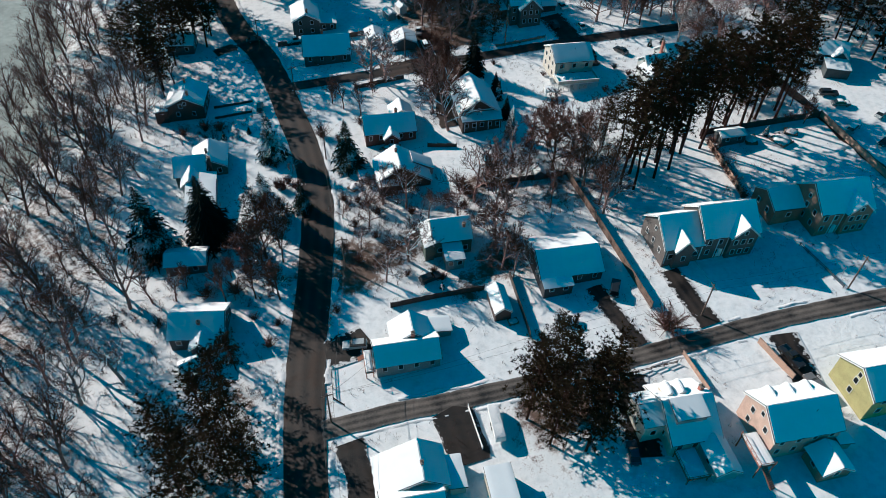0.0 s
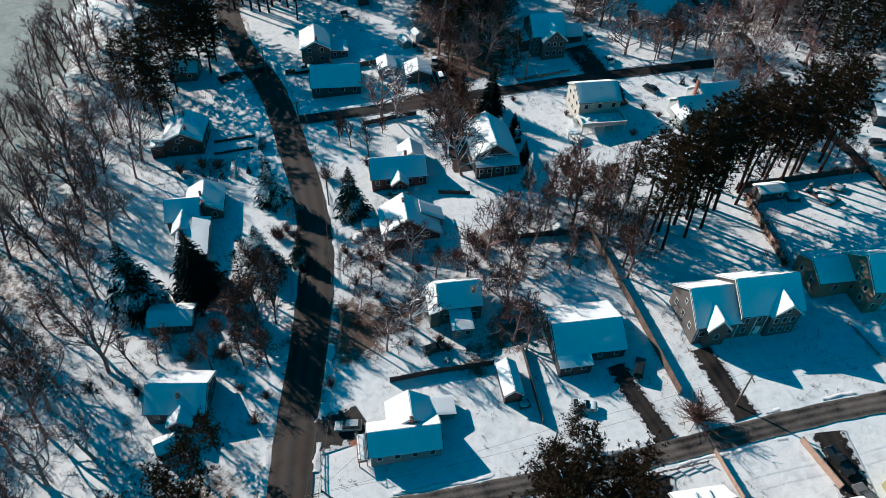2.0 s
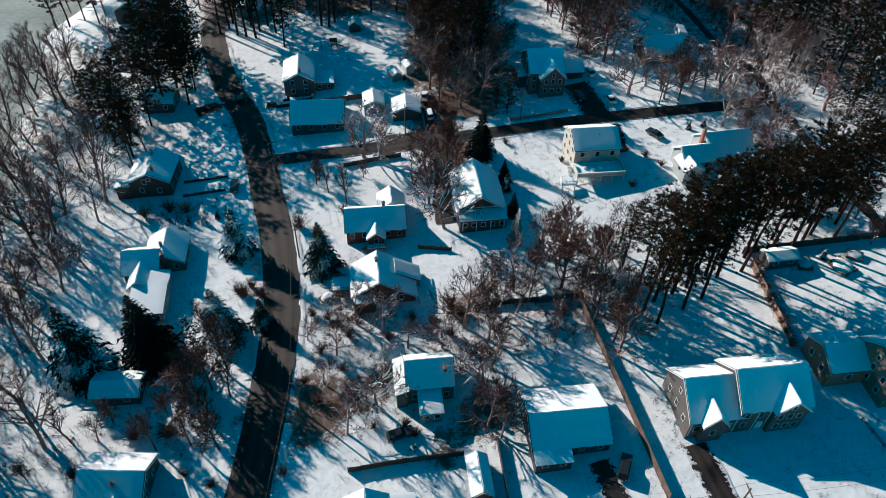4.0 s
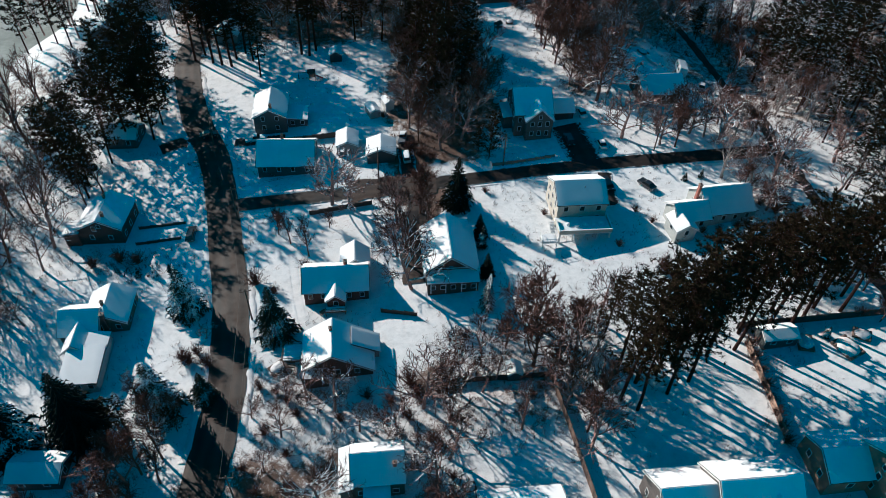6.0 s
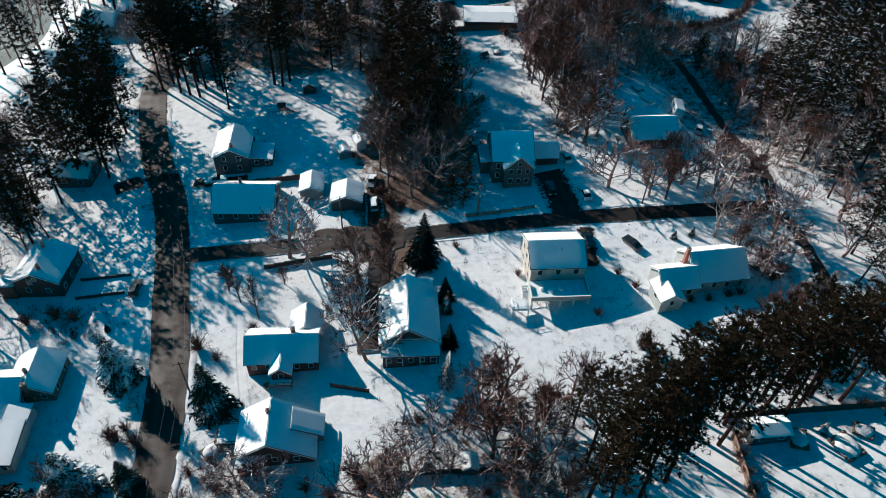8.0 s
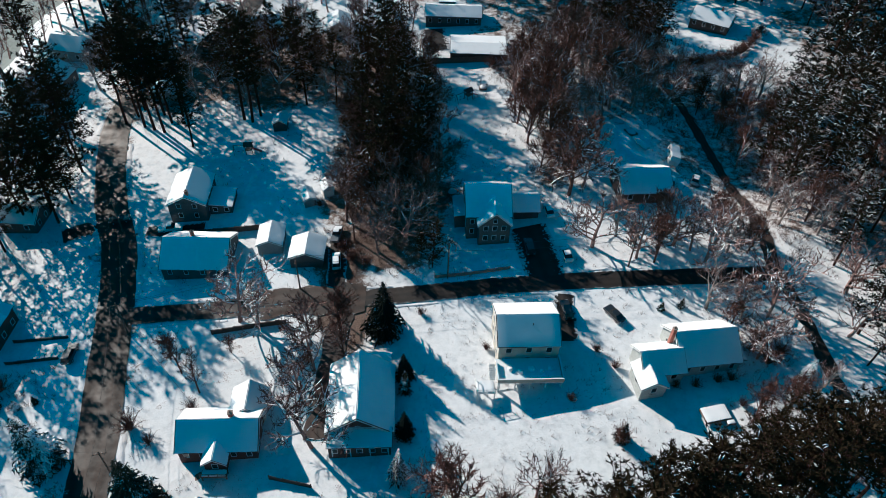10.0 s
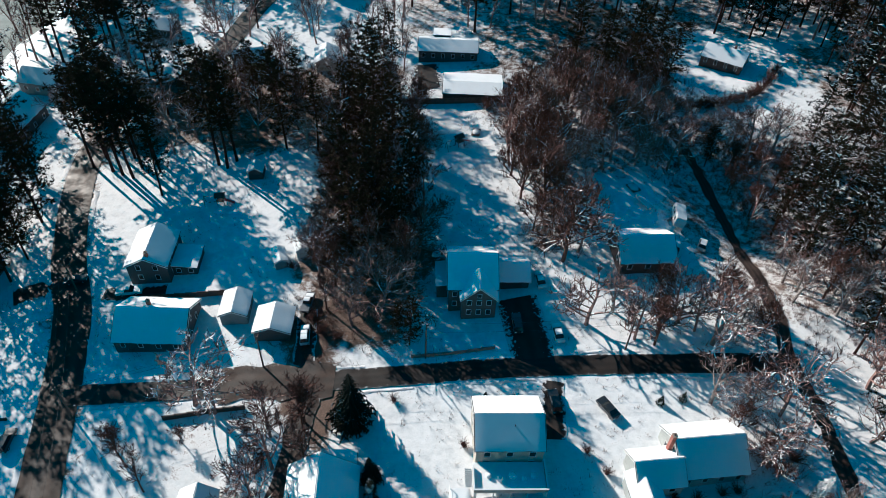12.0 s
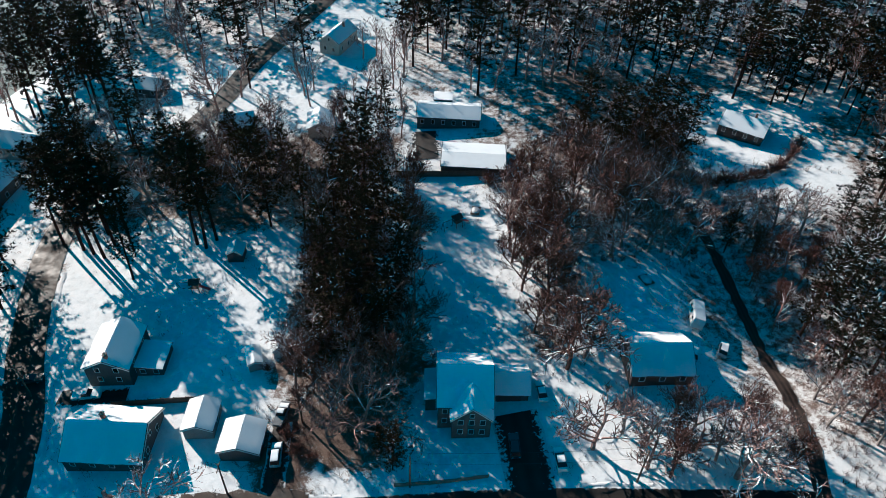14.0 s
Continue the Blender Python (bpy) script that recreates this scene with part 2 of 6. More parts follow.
# ---- building blocks ----
class Geo:
    """Vertices and faces gathered for one mesh."""

    def __init__(self):
        self.v, self.f = [], []

    def add(self, verts, faces):
        n = len(self.v)
        self.v.extend(tuple(p) for p in verts)
        self.f.extend(tuple(i + n for i in face) for face in faces)
        return self

    def box(self, x0, y0, z0, x1, y1, z1):
        p = [(x, y, z) for z in (z0, z1) for y in (y0, y1) for x in (x0, x1)]
        return self.add(p, [(0, 2, 3, 1), (4, 5, 7, 6), (0, 1, 5, 4), (2, 6, 7, 3), (0, 4, 6, 2), (1, 3, 7, 5)])

    def slab(self, quad, thick):
        """A plate under four points, thick along their normal."""
        a, b, c, d = (Vector(q) for q in quad)
        n = (b - a).cross(d - a).normalized()
        n = n if n.z >= 0 else -n
        p = [a, b, c, d] + [q - n * thick for q in (a, b, c, d)]
        return self.add(p, [(0, 1, 2, 3), (7, 6, 5, 4), (0, 4, 5, 1), (1, 5, 6, 2), (2, 6, 7, 3), (3, 7, 4, 0)])

    def prism(self, outline, axis, lo, hi):
        """An outline of (across, up) pairs drawn out along x or y."""
        put = (lambda s, u, w: (s, u, w)) if axis == "x" else (lambda s, u, w: (u, s, w))
        n = len(outline)
        p = [put(s, u, w) for s in (lo, hi) for u, w in outline]
        return self.add(p, [tuple(range(n))[::-1], tuple(range(n, 2 * n))] + [(i, (i + 1) % n, n + (i + 1) % n, n + i) for i in range(n)])

    def tube(self, points, radii, sides=6):
        rings = []
        for i, p in enumerate(points):
            d = Vector(points[min(i + 1, len(points) - 1)]) - Vector(points[max(i - 1, 0)])
            d = d.normalized() if d.length > 1e-6 else Vector((0, 0, 1))
            a = d.cross(Vector((0.31, 0.2, 0.93))) if abs(d.z) < 0.9 else d.cross(Vector((1, 0.1, 0)))
            a.normalize()
            b = d.cross(a)
            rings.append([Vector(p) + (a * math.cos(k * math.tau / sides) + b * math.sin(k * math.tau / sides)) * radii[i] for k in range(sides)])
        faces = [(r * sides + k, r * sides + (k + 1) % sides, (r + 1) * sides + (k + 1) % sides, (r + 1) * sides + k) for r in range(len(points) - 1) for k in range(sides)]
        faces.append(tuple(range((len(points) - 1) * sides, len(points) * sides)))
        return self.add([q for ring in rings for q in ring], faces)

    def mesh(self, name, material_, solid=True, smooth=False):
        me = bpy.data.meshes.new(name)
        me.from_pydata(self.v, [], self.f)
        if solid:
            bm = bmesh.new()
            bm.from_mesh(me)
            bmesh.ops.recalc_face_normals(bm, faces=bm.faces)
            bm.to_mesh(me)
            bm.free()
        if smooth:
            me.shade_smooth()
        me.materials.append(material_)
        return me


def part(name, geo, material_, parent=None, label="", solid=True, smooth=False):
    """One mesh object, under a thing or a part where a parent is given."""
    data = geo.mesh(name, material_, solid, smooth) if isinstance(geo, Geo) else geo
    ob = new(name, data)
    ob.parent = parent
    return tagged(ob, label)


def thing(name, label, category, m, group="", kind=""):
    ob = new(name)
    ob.matrix_world = m
    ob.empty_display_size = 0.5
    return tagged(ob, label, category, group, kind)


def step(a, b, v):
    u = min(1.0, max(0.0, (v - a) / (b - a)))
    return u * u * (3 - 2 * u)


def land(x, y):
    """The lie of the land: rising gently from the lake, with a wooded hollow to the right."""
    rise = SLOPE_X * max(-100.0, min(240.0, x)) + SLOPE_Y * max(-50.0, min(430.0, y))
    return rise - 6.0 * step(92, 122, x) * step(185, 215, y) - 2.0 * step(200, 300, y) * step(-20, 60, x)


def on_slope(x, y, lift=0.0, turn=0.0):
    """A pose that stands square on the sloping ground."""
    tilt = Vector((0, 0, 1)).rotation_difference(Vector((land(x - 1, y) - land(x + 1, y), land(x, y - 1) - land(x, y + 1), 2)).normalized())
    return Matrix.Translation((x, y, land(x, y) + lift)) @ tilt.to_matrix().to_4x4() @ pose(0, 0, 0, 0, 0, turn)


# ---- the ground, the lake, the roads ----
MAIN_ROAD = [(-18.5, 20), (-17.4, 54.7), (-16.5, 73), (-15.0, 86), (-12.8, 100.4), (-10.9, 117.4), (-10.3, 127), (-11.0, 138), (-12.4, 150), (-15.0, 163.6), (-17.6, 178.5), (-21.6, 195.4), (-27.2, 209), (-30.7, 220), (-34.0, 233), (-36.0, 245), (-35.5, 255), (-29.5, 267), (-19.6, 284), (-11.4, 305), (-5.5, 330), (4, 356), (20, 400)]
SIDE_LANE = [(-14, 65.3), (-0.7, 65.9), (16, 66), (37, 66.8), (54.3, 68), (66, 68.8), (78, 69.4), (98, 69.6), (130, 70), (220, 70)]
BACK_LANE = [(-16, 176.2), (2.5, 176.3), (12, 176.6), (31, 177.0), (43, 177.2), (58.5, 177.8), (75, 177.8), (94, 177.1), (108, 176.5), (115.5, 176)]
TRACK = [(121.5, 40), (120.8, 80), (119.5, 102), (118.6, 114), (117.4, 127), (115.6, 142), (115.7, 152), (116, 165), (115.1, 176), (116.4, 188), (117.9, 200), (118.2, 213), (117.9, 225), (117, 245), (114, 262)]
YARD_WOODS = [  # x0, y0, x1, y1, how bare the ground is under the trees
    (-94, 40, -56, 160, 0.5), (-95, 160, -62, 250, 0.5), (-46, 54, -24, 78, 0.5), (-52, 98, -26, 118, 0.4), (20, 50, 38, 66, 0.55), (-7, 95, 11, 110, 0.62), (21, 92, 31, 124, 0.6), (-8, 112, 8, 126, 0.5), (-3, 124, 12, 142, 0.36),
    (12, 94, 30, 128, 0.42), (-6, 112, 10, 126, 0.42), (30, 98, 48, 118, 0.33), (-30, 96, -18, 124, 0.42), (2, 153, 30, 172, 0.38), (24, 108, 58, 134, 0.46), (58, 112, 102, 122, 0.3), (28, 160, 34, 176, 0.75), (22, 184, 50, 262, 0.6), (21, 179, 35, 191, 0.74), (70, 205, 84, 262, 0.55), (82, 232, 122, 290, 0.5), (104, 180, 165, 262, 0.49),
    (-46, 248, 44, 288, 0.58), (64, 264, 124, 330, 0.55), (-80, 250, -38, 330, 0.4), (40, 305, 240, 420, 0.5), (-80, 330, 10, 420, 0.5), (118, 60, 240, 120, 0.3), (160, 120, 240, 300, 0.55), (46, 100, 54, 128, 0.5), (98, 150, 114, 172, 0.4),
]


def near_line(line, x, y):
    best = 1e9
    for (ax, ay), (bx, by) in zip(line, line[1:]):
        dx, dy = bx - ax, by - ay
        u = max(0.0, min(1.0, ((x - ax) * dx + (y - ay) * dy) / (dx * dx + dy * dy)))
        best = min(best, math.hypot(x - ax - u * dx, y - ay - u * dy))
    return best


def litter(x, y):
    """How much earth and leaf litter shows through the snow."""
    v = 0.295 + 0.13 * noise.noise((x * 0.06, y * 0.06, 11.0)) + 0.15 * noise.noise((x * 0.25, y * 0.25, 13.0))
    for x0, y0, x1, y1, bare in YARD_WOODS:
        if x0 - 9 < x < x1 + 9 and y0 - 9 < y < y1 + 9:
            inside = min(x - x0, x1 - x, y - y0, y1 - y) + 9 * noise.noise((x * 0.09, y * 0.09, 2.0)) + 3 * noise.noise((x * 0.4, y * 0.4, 4.0))
            v = max(v, v + (bare - v) * step(-6, 7, inside))
    if -40 < x < 10 and 40 < y < 260:
        v = max(v, 0.5 * step(6.2, 4.4, near_line(MAIN_ROAD, x, y)))
    return v


def shore(y):
    return -88 + 4 * math.sin(y / 23) + 3 * math.sin(y / 9.0 + 1)


LAKE = land(-88, 100) - 0.5


def build_ground():
    xs = [-3000, -1500, -700, -350, -200] + [-140 + 2.2 * i for i in range(173)] + [300, 450, 800, 1600, 3000]
    ys = [-3000, -1500, -600, -200, -60, 0] + [20 + 2.2 * i for i in range(187)] + [470, 550, 800, 1600, 3000]
    v, mask = [], []
    for y in ys:
        for x in xs:
            r = noise.noise((x * 0.13, y * 0.13, 3.0)) * 0.07 + noise.noise((x * 0.5, y * 0.5, 9.0)) * 0.04
            z = land(x, y) - 0.11 + r
            z += (min(z, LAKE - 0.6) - z) * step(18, -4, x - shore(y))
            v.append((x, y, z))
            mask.append(litter(x, y) if -140 < x < 245 and 20 < y < 432 else 0.4)
    w = len(xs)
    f = [(j * w + i, j * w + i + 1, (j + 1) * w + i + 1, (j + 1) * w + i) for j in range(len(ys) - 1) for i in range(w - 1)]
    me = bpy.data.meshes.new("ground")
    me.from_pydata(v, [], f)
    me.shade_smooth()
    me.materials.append(M["ground"])
    me.attributes.new("litter", "FLOAT", "POINT").data.foreach_set("value", mask)
    tagged(new("ground", me), "snow-covered yards and leaf-littered woodland floor", "ground", kind="structure")


def build_lake():
    ys = [-400 + 6 * i for i in range(200)]
    v, f = [], []
    for y in ys:
        v += [(-900, y, LAKE), (-300, y, LAKE), (shore(y) + 6.0, y, LAKE)]
    for i in range(len(ys) - 1):
        f += [(3 * i + k, 3 * i + k + 1, 3 * i + k + 4, 3 * i + k + 3) for k in (0, 1)]
    me = bpy.data.meshes.new("water")
    me.from_pydata(v, [], f)
    me.materials.append(M["ice"])
    tagged(new("water", me), "pale grey-green frozen lake beyond the shore trees", "water", kind="structure")


def smooth_line(points, spacing=2.0):
    out = []
    for i in range(len(points) - 1):
        p0, p1, p2, p3 = (Vector(points[max(0, min(len(points) - 1, i + k))]) for k in (-1, 0, 1, 2))
        n = max(2, int((p2 - p1).length / spacing))
        for k in range(n):
            t = k / n
            out.append(0.5 * ((2 * p1) + (p2 - p0) * t + (2 * p0 - 5 * p1 + 4 * p2 - p3) * t * t + (3 * p1 - p0 - 3 * p2 + p3) * t ** 3))
    out.append(Vector(points[-1]))
    return out


def ribbon(name, points, width, mat, label, category="road", lift=0.03, ragged=0.25):
    line = smooth_line(points)
    v, f, across = [], [], []
    n = 9
    for i, p in enumerate(line):
        d = (line[min(i + 1, len(line) - 1)] - line[max(i - 1, 0)]).normalized()
        s = Vector((-d.y, d.x))
        for k in range(n):
            a = -1 + 2 * k / (n - 1)
            wob = 1 + ragged / width * 2 * noise.noise((p.x * 0.4, p.y * 0.4, 5 + (a > 0)))
            q = p + s * a * width / 2 * wob
            v.append((q.x, q.y, land(q.x, q.y) + lift + 0.05 * (1 - a * a)))
            across.append(a)
    for i in range(len(line) - 1):
        f += [(i * n + k, i * n + k + 1, (i + 1) * n + k + 1, (i + 1) * n + k) for k in range(n - 1)]
    me = bpy.data.meshes.new(name)
    me.from_pydata(v, [], f)
    me.shade_smooth()
    me.materials.append(mat)
    me.attributes.new("across", "FLOAT", "POINT").data.foreach_set("value", across)
    return tagged(new(name, me), label, category, kind="structure")


def snow_bank(points, offset, gaps, seed, high=0.20, broad=1.15):
    """The ploughed ridge of lumpy snow along a road's edge, broken at the mouths of drives."""
    line = smooth_line(points, 0.9)
    g = Geo()
    prev = None
    for i, p in enumerate(line):
        d = (line[min(i + 1, len(line) - 1)] - line[max(i - 1, 0)]).normalized()
        s = Vector((-d.y, d.x))
        c = p + s * (offset + 0.5 * noise.noise((p.x * 0.2, p.y * 0.2, seed + 5)))
        if noise.noise((p.x * 0.12, p.y * 0.12, seed + 8)) < -0.12 or any(math.hypot(c.x - gx, c.y - gy) < r for gx, gy, r in gaps):
            prev = None
            continue
        h = high * (0.55 + 0.9 * abs(noise.noise((c.x * 0.35, c.y * 0.35, seed)))) 
        ring = []
        for k in range(6):
            a = -1 + 2 * k / 5
            q = c + s * a * broad * (0.8 + 0.6 * noise.noise((c.x * 0.6, c.y * 0.6, seed + k)))
            ring.append((q.x, q.y, land(q.x, q.y) - 0.15 + (h + 0.12) * (1 - a * a) * (0.8 + 1.1 * noise.noise((q.x * 1.1, q.y * 1.1, seed + 2)))))
        base = len(g.v)
        g.v.extend(ring)
        if prev is not None:
            g.f.extend((prev + k, prev + k + 1, base + k + 1, base + k) for k in range(5))
        prev = base
    ob = part("snow_bank", g, M["bank_snow"], None, "lumpy ridge of ploughed snow along the road", False, True)
    tagged(ob, category="snow bank", kind="stuff")


build_ground()
build_lake()
ribbon("road", MAIN_ROAD, 7.4, M["asphalt"], "wet dark asphalt street with sandy wheel tracks")
ribbon("road", SIDE_LANE, 3.9, M["lane"], "narrow grey asphalt lane between snow banks", lift=0.045)
ribbon("road", BACK_LANE, 4.4, M["drive"], "narrow asphalt lane, darkened for tree shade, between snow banks", lift=0.045)
ribbon("track", TRACK, 2.6, M["track"], "dark bare track along the wooded hollow", "track", 0.03, 0.9)
MOUTHS = [(-12.5, 66, 4.5), (-13.5, 176.2, 4.0), (-8, 82, 3.5), (-22, 204, 5.0), (-18, 208, 3), (-22, 167, 5), (61, 73, 4), (47, 70, 3.5), (73, 66, 5.0), (42, 64, 4), (28, 174, 6.0), (69, 180, 3.6), (73, 175, 3), (82, 175, 2.5), (26, 181, 4), (5, 179, 3), (-7, 134, 2.5), (88, 72, 3)]
for side in (-1, 1):
    snow_bank(MAIN_ROAD[1:17], side * 4.3, MOUTHS, 11 + side)
    snow_bank(SIDE_LANE, side * 2.6, MOUTHS, 21 + side, 0.14, 0.55)
    snow_bank(BACK_LANE, side * 2.8, MOUTHS, 31 + side, 0.14, 0.55)
DRIVES = [
    ([(-12, 81.3), (-7, 82.2), (-3.6, 83.6)], 6.4), ([(-25, 203.5), (-31, 203), (-36, 201)], 4.5), ([(61.5, 71), (60.5, 78), (59.5, 86)], 4.0), ([(46.5, 69.5), (44.5, 78), (43, 85.5)], 3.4),
    ([(73, 66), (72.5, 60), (71.5, 54)], 5.0), ([(42, 64), (40.6, 58), (39.0, 48)], 5.6), ([(51.2, 275), (50.6, 282), (50.2, 288.5)], 6.5), ([(69.5, 179.5), (68.8, 187), (67.5, 194.5)], 7.0),
    ([(72.5, 174.5), (71.5, 169), (71, 163)], 3.2), ([(27, 180), (26.6, 186), (26.2, 194)], 3.2), ([(-17, 200.8), (-10, 200.6), (-4, 201)], 3.2),
]
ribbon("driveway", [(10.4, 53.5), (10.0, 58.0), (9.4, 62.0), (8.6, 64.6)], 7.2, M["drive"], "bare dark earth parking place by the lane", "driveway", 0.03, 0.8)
# dark strip laid where the ground beside the house is black
ribbon("driveway", [(-9.6, 62.0), (-8.4, 54.0), (-8.0, 44.0)], 5.0, M["drive"], "dark strip beside the corner house", "driveway", 0.03, 0.8)
ribbon("driveway", [(12.0, 176.9), (19.0, 177.3), (26.0, 177.2), (33.0, 177.0)], 7.4, M["track"], "muddy brown sunlit widening of the lane", "driveway", 0.06, 1.2)
ribbon("driveway", [(28.6, 176.0), (28.0, 170.0), (27.4, 164.0), (25.8, 155.0), (25.8, 146.0)], 4.6, M["track"], "bare muddy driveway under the trees", "driveway", 0.03, 1.2)
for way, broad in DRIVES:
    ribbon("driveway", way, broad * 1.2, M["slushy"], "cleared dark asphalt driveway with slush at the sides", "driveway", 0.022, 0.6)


# ---- houses ----
def snow_plate(quad, thick, seed, nu, nv):
    """A quilt of snow on a slope, thinner and ragged towards its edges."""
    a, b, c, d = (Vector(q) for q in quad)
    n = (b - a).cross(d - a).normalized()
    n = n if n.z >= 0 else -n
    g = Geo()
    top = []
    for j in range(nv + 1):
        for i in range(nu + 1):
            u, w = i / nu, j / nv
            if i in (0, nu):
                u += (0.5 - u) * 0.02
            if j == 0:
                w += 0.025 * (0.5 + noise.noise((u * 9 + seed, seed * 1.7, 0)))
            p = (a * (1 - u) + b * u) * (1 - w) + (d * (1 - u) + c * u) * w
            rim = min(1.0, 3.2 * min(u, 1 - u) * (a - b).length / 0.8) * min(1.0, 0.7 + 3 * w)
            h = thick * (0.4 + 0.6 * rim) + 0.02 * noise.noise((p.x * 0.8, p.y * 0.8, seed))
            top.append(p + n * max(0.03, h))
    g.add(top, [(j * (nu + 1) + i, j * (nu + 1) + i + 1, (j + 1) * (nu + 1) + i + 1, (j + 1) * (nu + 1) + i) for j in range(nv) for i in range(nu)])
    edge = [i for i in range(nu + 1)] + [j * (nu + 1) + nu for j in range(1, nv + 1)] + [nv * (nu + 1) + i for i in range(nu - 1, -1, -1)] + [j * (nu + 1) for j in range(nv - 1, 0, -1)]
    base = len(g.v)
    m = len(edge)
    g.v.extend(tuple(top[k]) for k in edge)
    for k in edge:
        g.v.append(tuple(top[k] - n * (max(0.03, (top[k] - a).dot(n)) - 0.004)))
    g.f.extend((base + k, base + (k + 1) % m, base + m + (k + 1) % m, base + m + k) for k in range(m))
    return g


window_meshes = {}


def window(parent, x, y, z, face, w=0.9, h=1.3, name="window"):
    """A sash window with a proud frame, a sill and a dark pane, facing n, s, e or w."""
    key = (w, h, name)
    if key not in window_meshes:
        fr = Geo()
        ring = [(sx * (w / 2 + o), y, (h + o if sz > 0 else -o)) for y in (-0.08, 0.02) for o in (0.075, 0.0) for sx, sz in ((-1, -1), (1, -1), (1, 1), (-1, 1))]
        faces = []
        for k in range(4):
            j = (k + 1) % 4
            faces += [(k, j, 4 + j, 4 + k), (8 + k, 12 + k, 12 + j, 8 + j), (k, 8 + k, 8 + j, j), (4 + k, 4 + j, 12 + j, 12 + k)]
        fr.add(ring, faces)
        pane = Geo().box(-w / 2, -0.035, 0, w / 2, 0.02, h)
        window_meshes[key] = (fr.mesh(name, M["trim"]), pane.mesh("pane", M["glass"] if name == "window" else M["vinyl"]))
    fr, pane = window_meshes[key]
    ob = part(name, fr, None, parent)
    ob.matrix_basis = pose(x, y, z, 0, 0, {"s": 0, "e": 90, "n": 180, "w": 270}[face])
    part("pane" if name == "window" else "panel", pane, None, ob)


def gable(parent, wall, cx, cy, along, wl, wr, el, er, ridge, axis="x", base=-1.3, over=0.4, thick=0.16, seed=1, windows=(1, 1), roofed=True):
    """A walled volume under two roof slopes. Axis x: the ridge runs along x, wl lies to -y and wr to +y; axis y: the ridge runs along y, wl to -x, wr to +x."""
    put = (lambda u, v, z: (cx + u, cy + v, z)) if axis == "x" else (lambda u, v, z: (cx + v, cy + u, z))
    h = along / 2
    outline = [(-wl, base), (wr, base), (wr, er), (0, ridge - 0.05), (-wl, el)]
    g = Geo()
    n = len(outline)
    g.add([put(s, v, z) for s in (-h, h) for v, z in outline], [tuple(range(n)), tuple(range(n, 2 * n))] + [(i, (i + 1) % n, n + (i + 1) % n, n + i) for i in range(n)])
    part("wall", g, wall, parent)
    for sign, w, e in ((-1, wl, el), (1, wr, er)):
        fall = (ridge - e) / w
        low = e - fall * over
        q = [put(-h - over, sign * (w + over), low + 0.12), put(h + over, sign * (w + over), low + 0.12), put(h + over, 0, ridge + 0.12), put(-h - over, 0, ridge + 0.12)]
        slope = part("roof_slope", Geo().slab(q, 0.16), M["shingle"], parent, "dark shingle roof slope")
        lift = [tuple(Vector(p) + Vector((0, 0, 0.004))) for p in q]
        part("snow_cover", snow_plate(lift, thick, seed + sign, max(8, int(along / 0.9)), 7), M["roof_snow"], slope, "smooth quilt of snow", False, True)
        for s in (-1, 1):
            a, b = Vector(put(s * (h + over + 0.02), sign * (w + over), low + 0.1)), Vector(put(s * (h + over + 0.02), 0, ridge + 0.1))
            o = Vector(put(s, 0, 0)) - Vector(put(0, 0, 0))
            rk = Geo().add([a, b, b - Vector((0, 0, 0.26)), a - Vector((0, 0, 0.26))] + [p + o * 0.04 for p in (a, b, b - Vector((0, 0, 0.26)), a - Vector((0, 0, 0.26)))], [(0, 1, 2, 3), (7, 6, 5, 4), (0, 4, 5, 1), (1, 5, 6, 2), (2, 6, 7, 3), (3, 7, 4, 0)])
            part("rake_board", rk, M["trim"], parent)
    storeys = max(1, int(min(el, er) / 2.4))
    names = ("s", "n", "w", "e") if axis == "x" else ("w", "e", "s", "n")
    per, ends = windows
    for k in range(storeys):
        z = 0.95 + 2.65 * k
        for i in range(per):
            u = (i + 0.5) / per * along - h
            for sign, w, nm in ((-1, wl, names[0]), (1, wr, names[1])):
                p = put(u, sign * (w + 0.0), z)
                window(parent, *p, nm, 0.95 if per < 4 else 0.8, 1.25)
        for i in range(ends):
            v = ((i + 0.5) / ends * (wl + wr) - wl) * 0.85
            for s, nm in ((-1, names[2]), (1, names[3])):
                window(parent, *put(s * h, v, z), nm, 0.85, 1.25)
    if ridge - min(el, er) > 2.3 and ends:
        for s, nm in ((-1, names[2]), (1, names[3])):
            window(parent, *put(s * h, 0.0, min(el, er) + 0.35), nm, 0.7, 0.95)


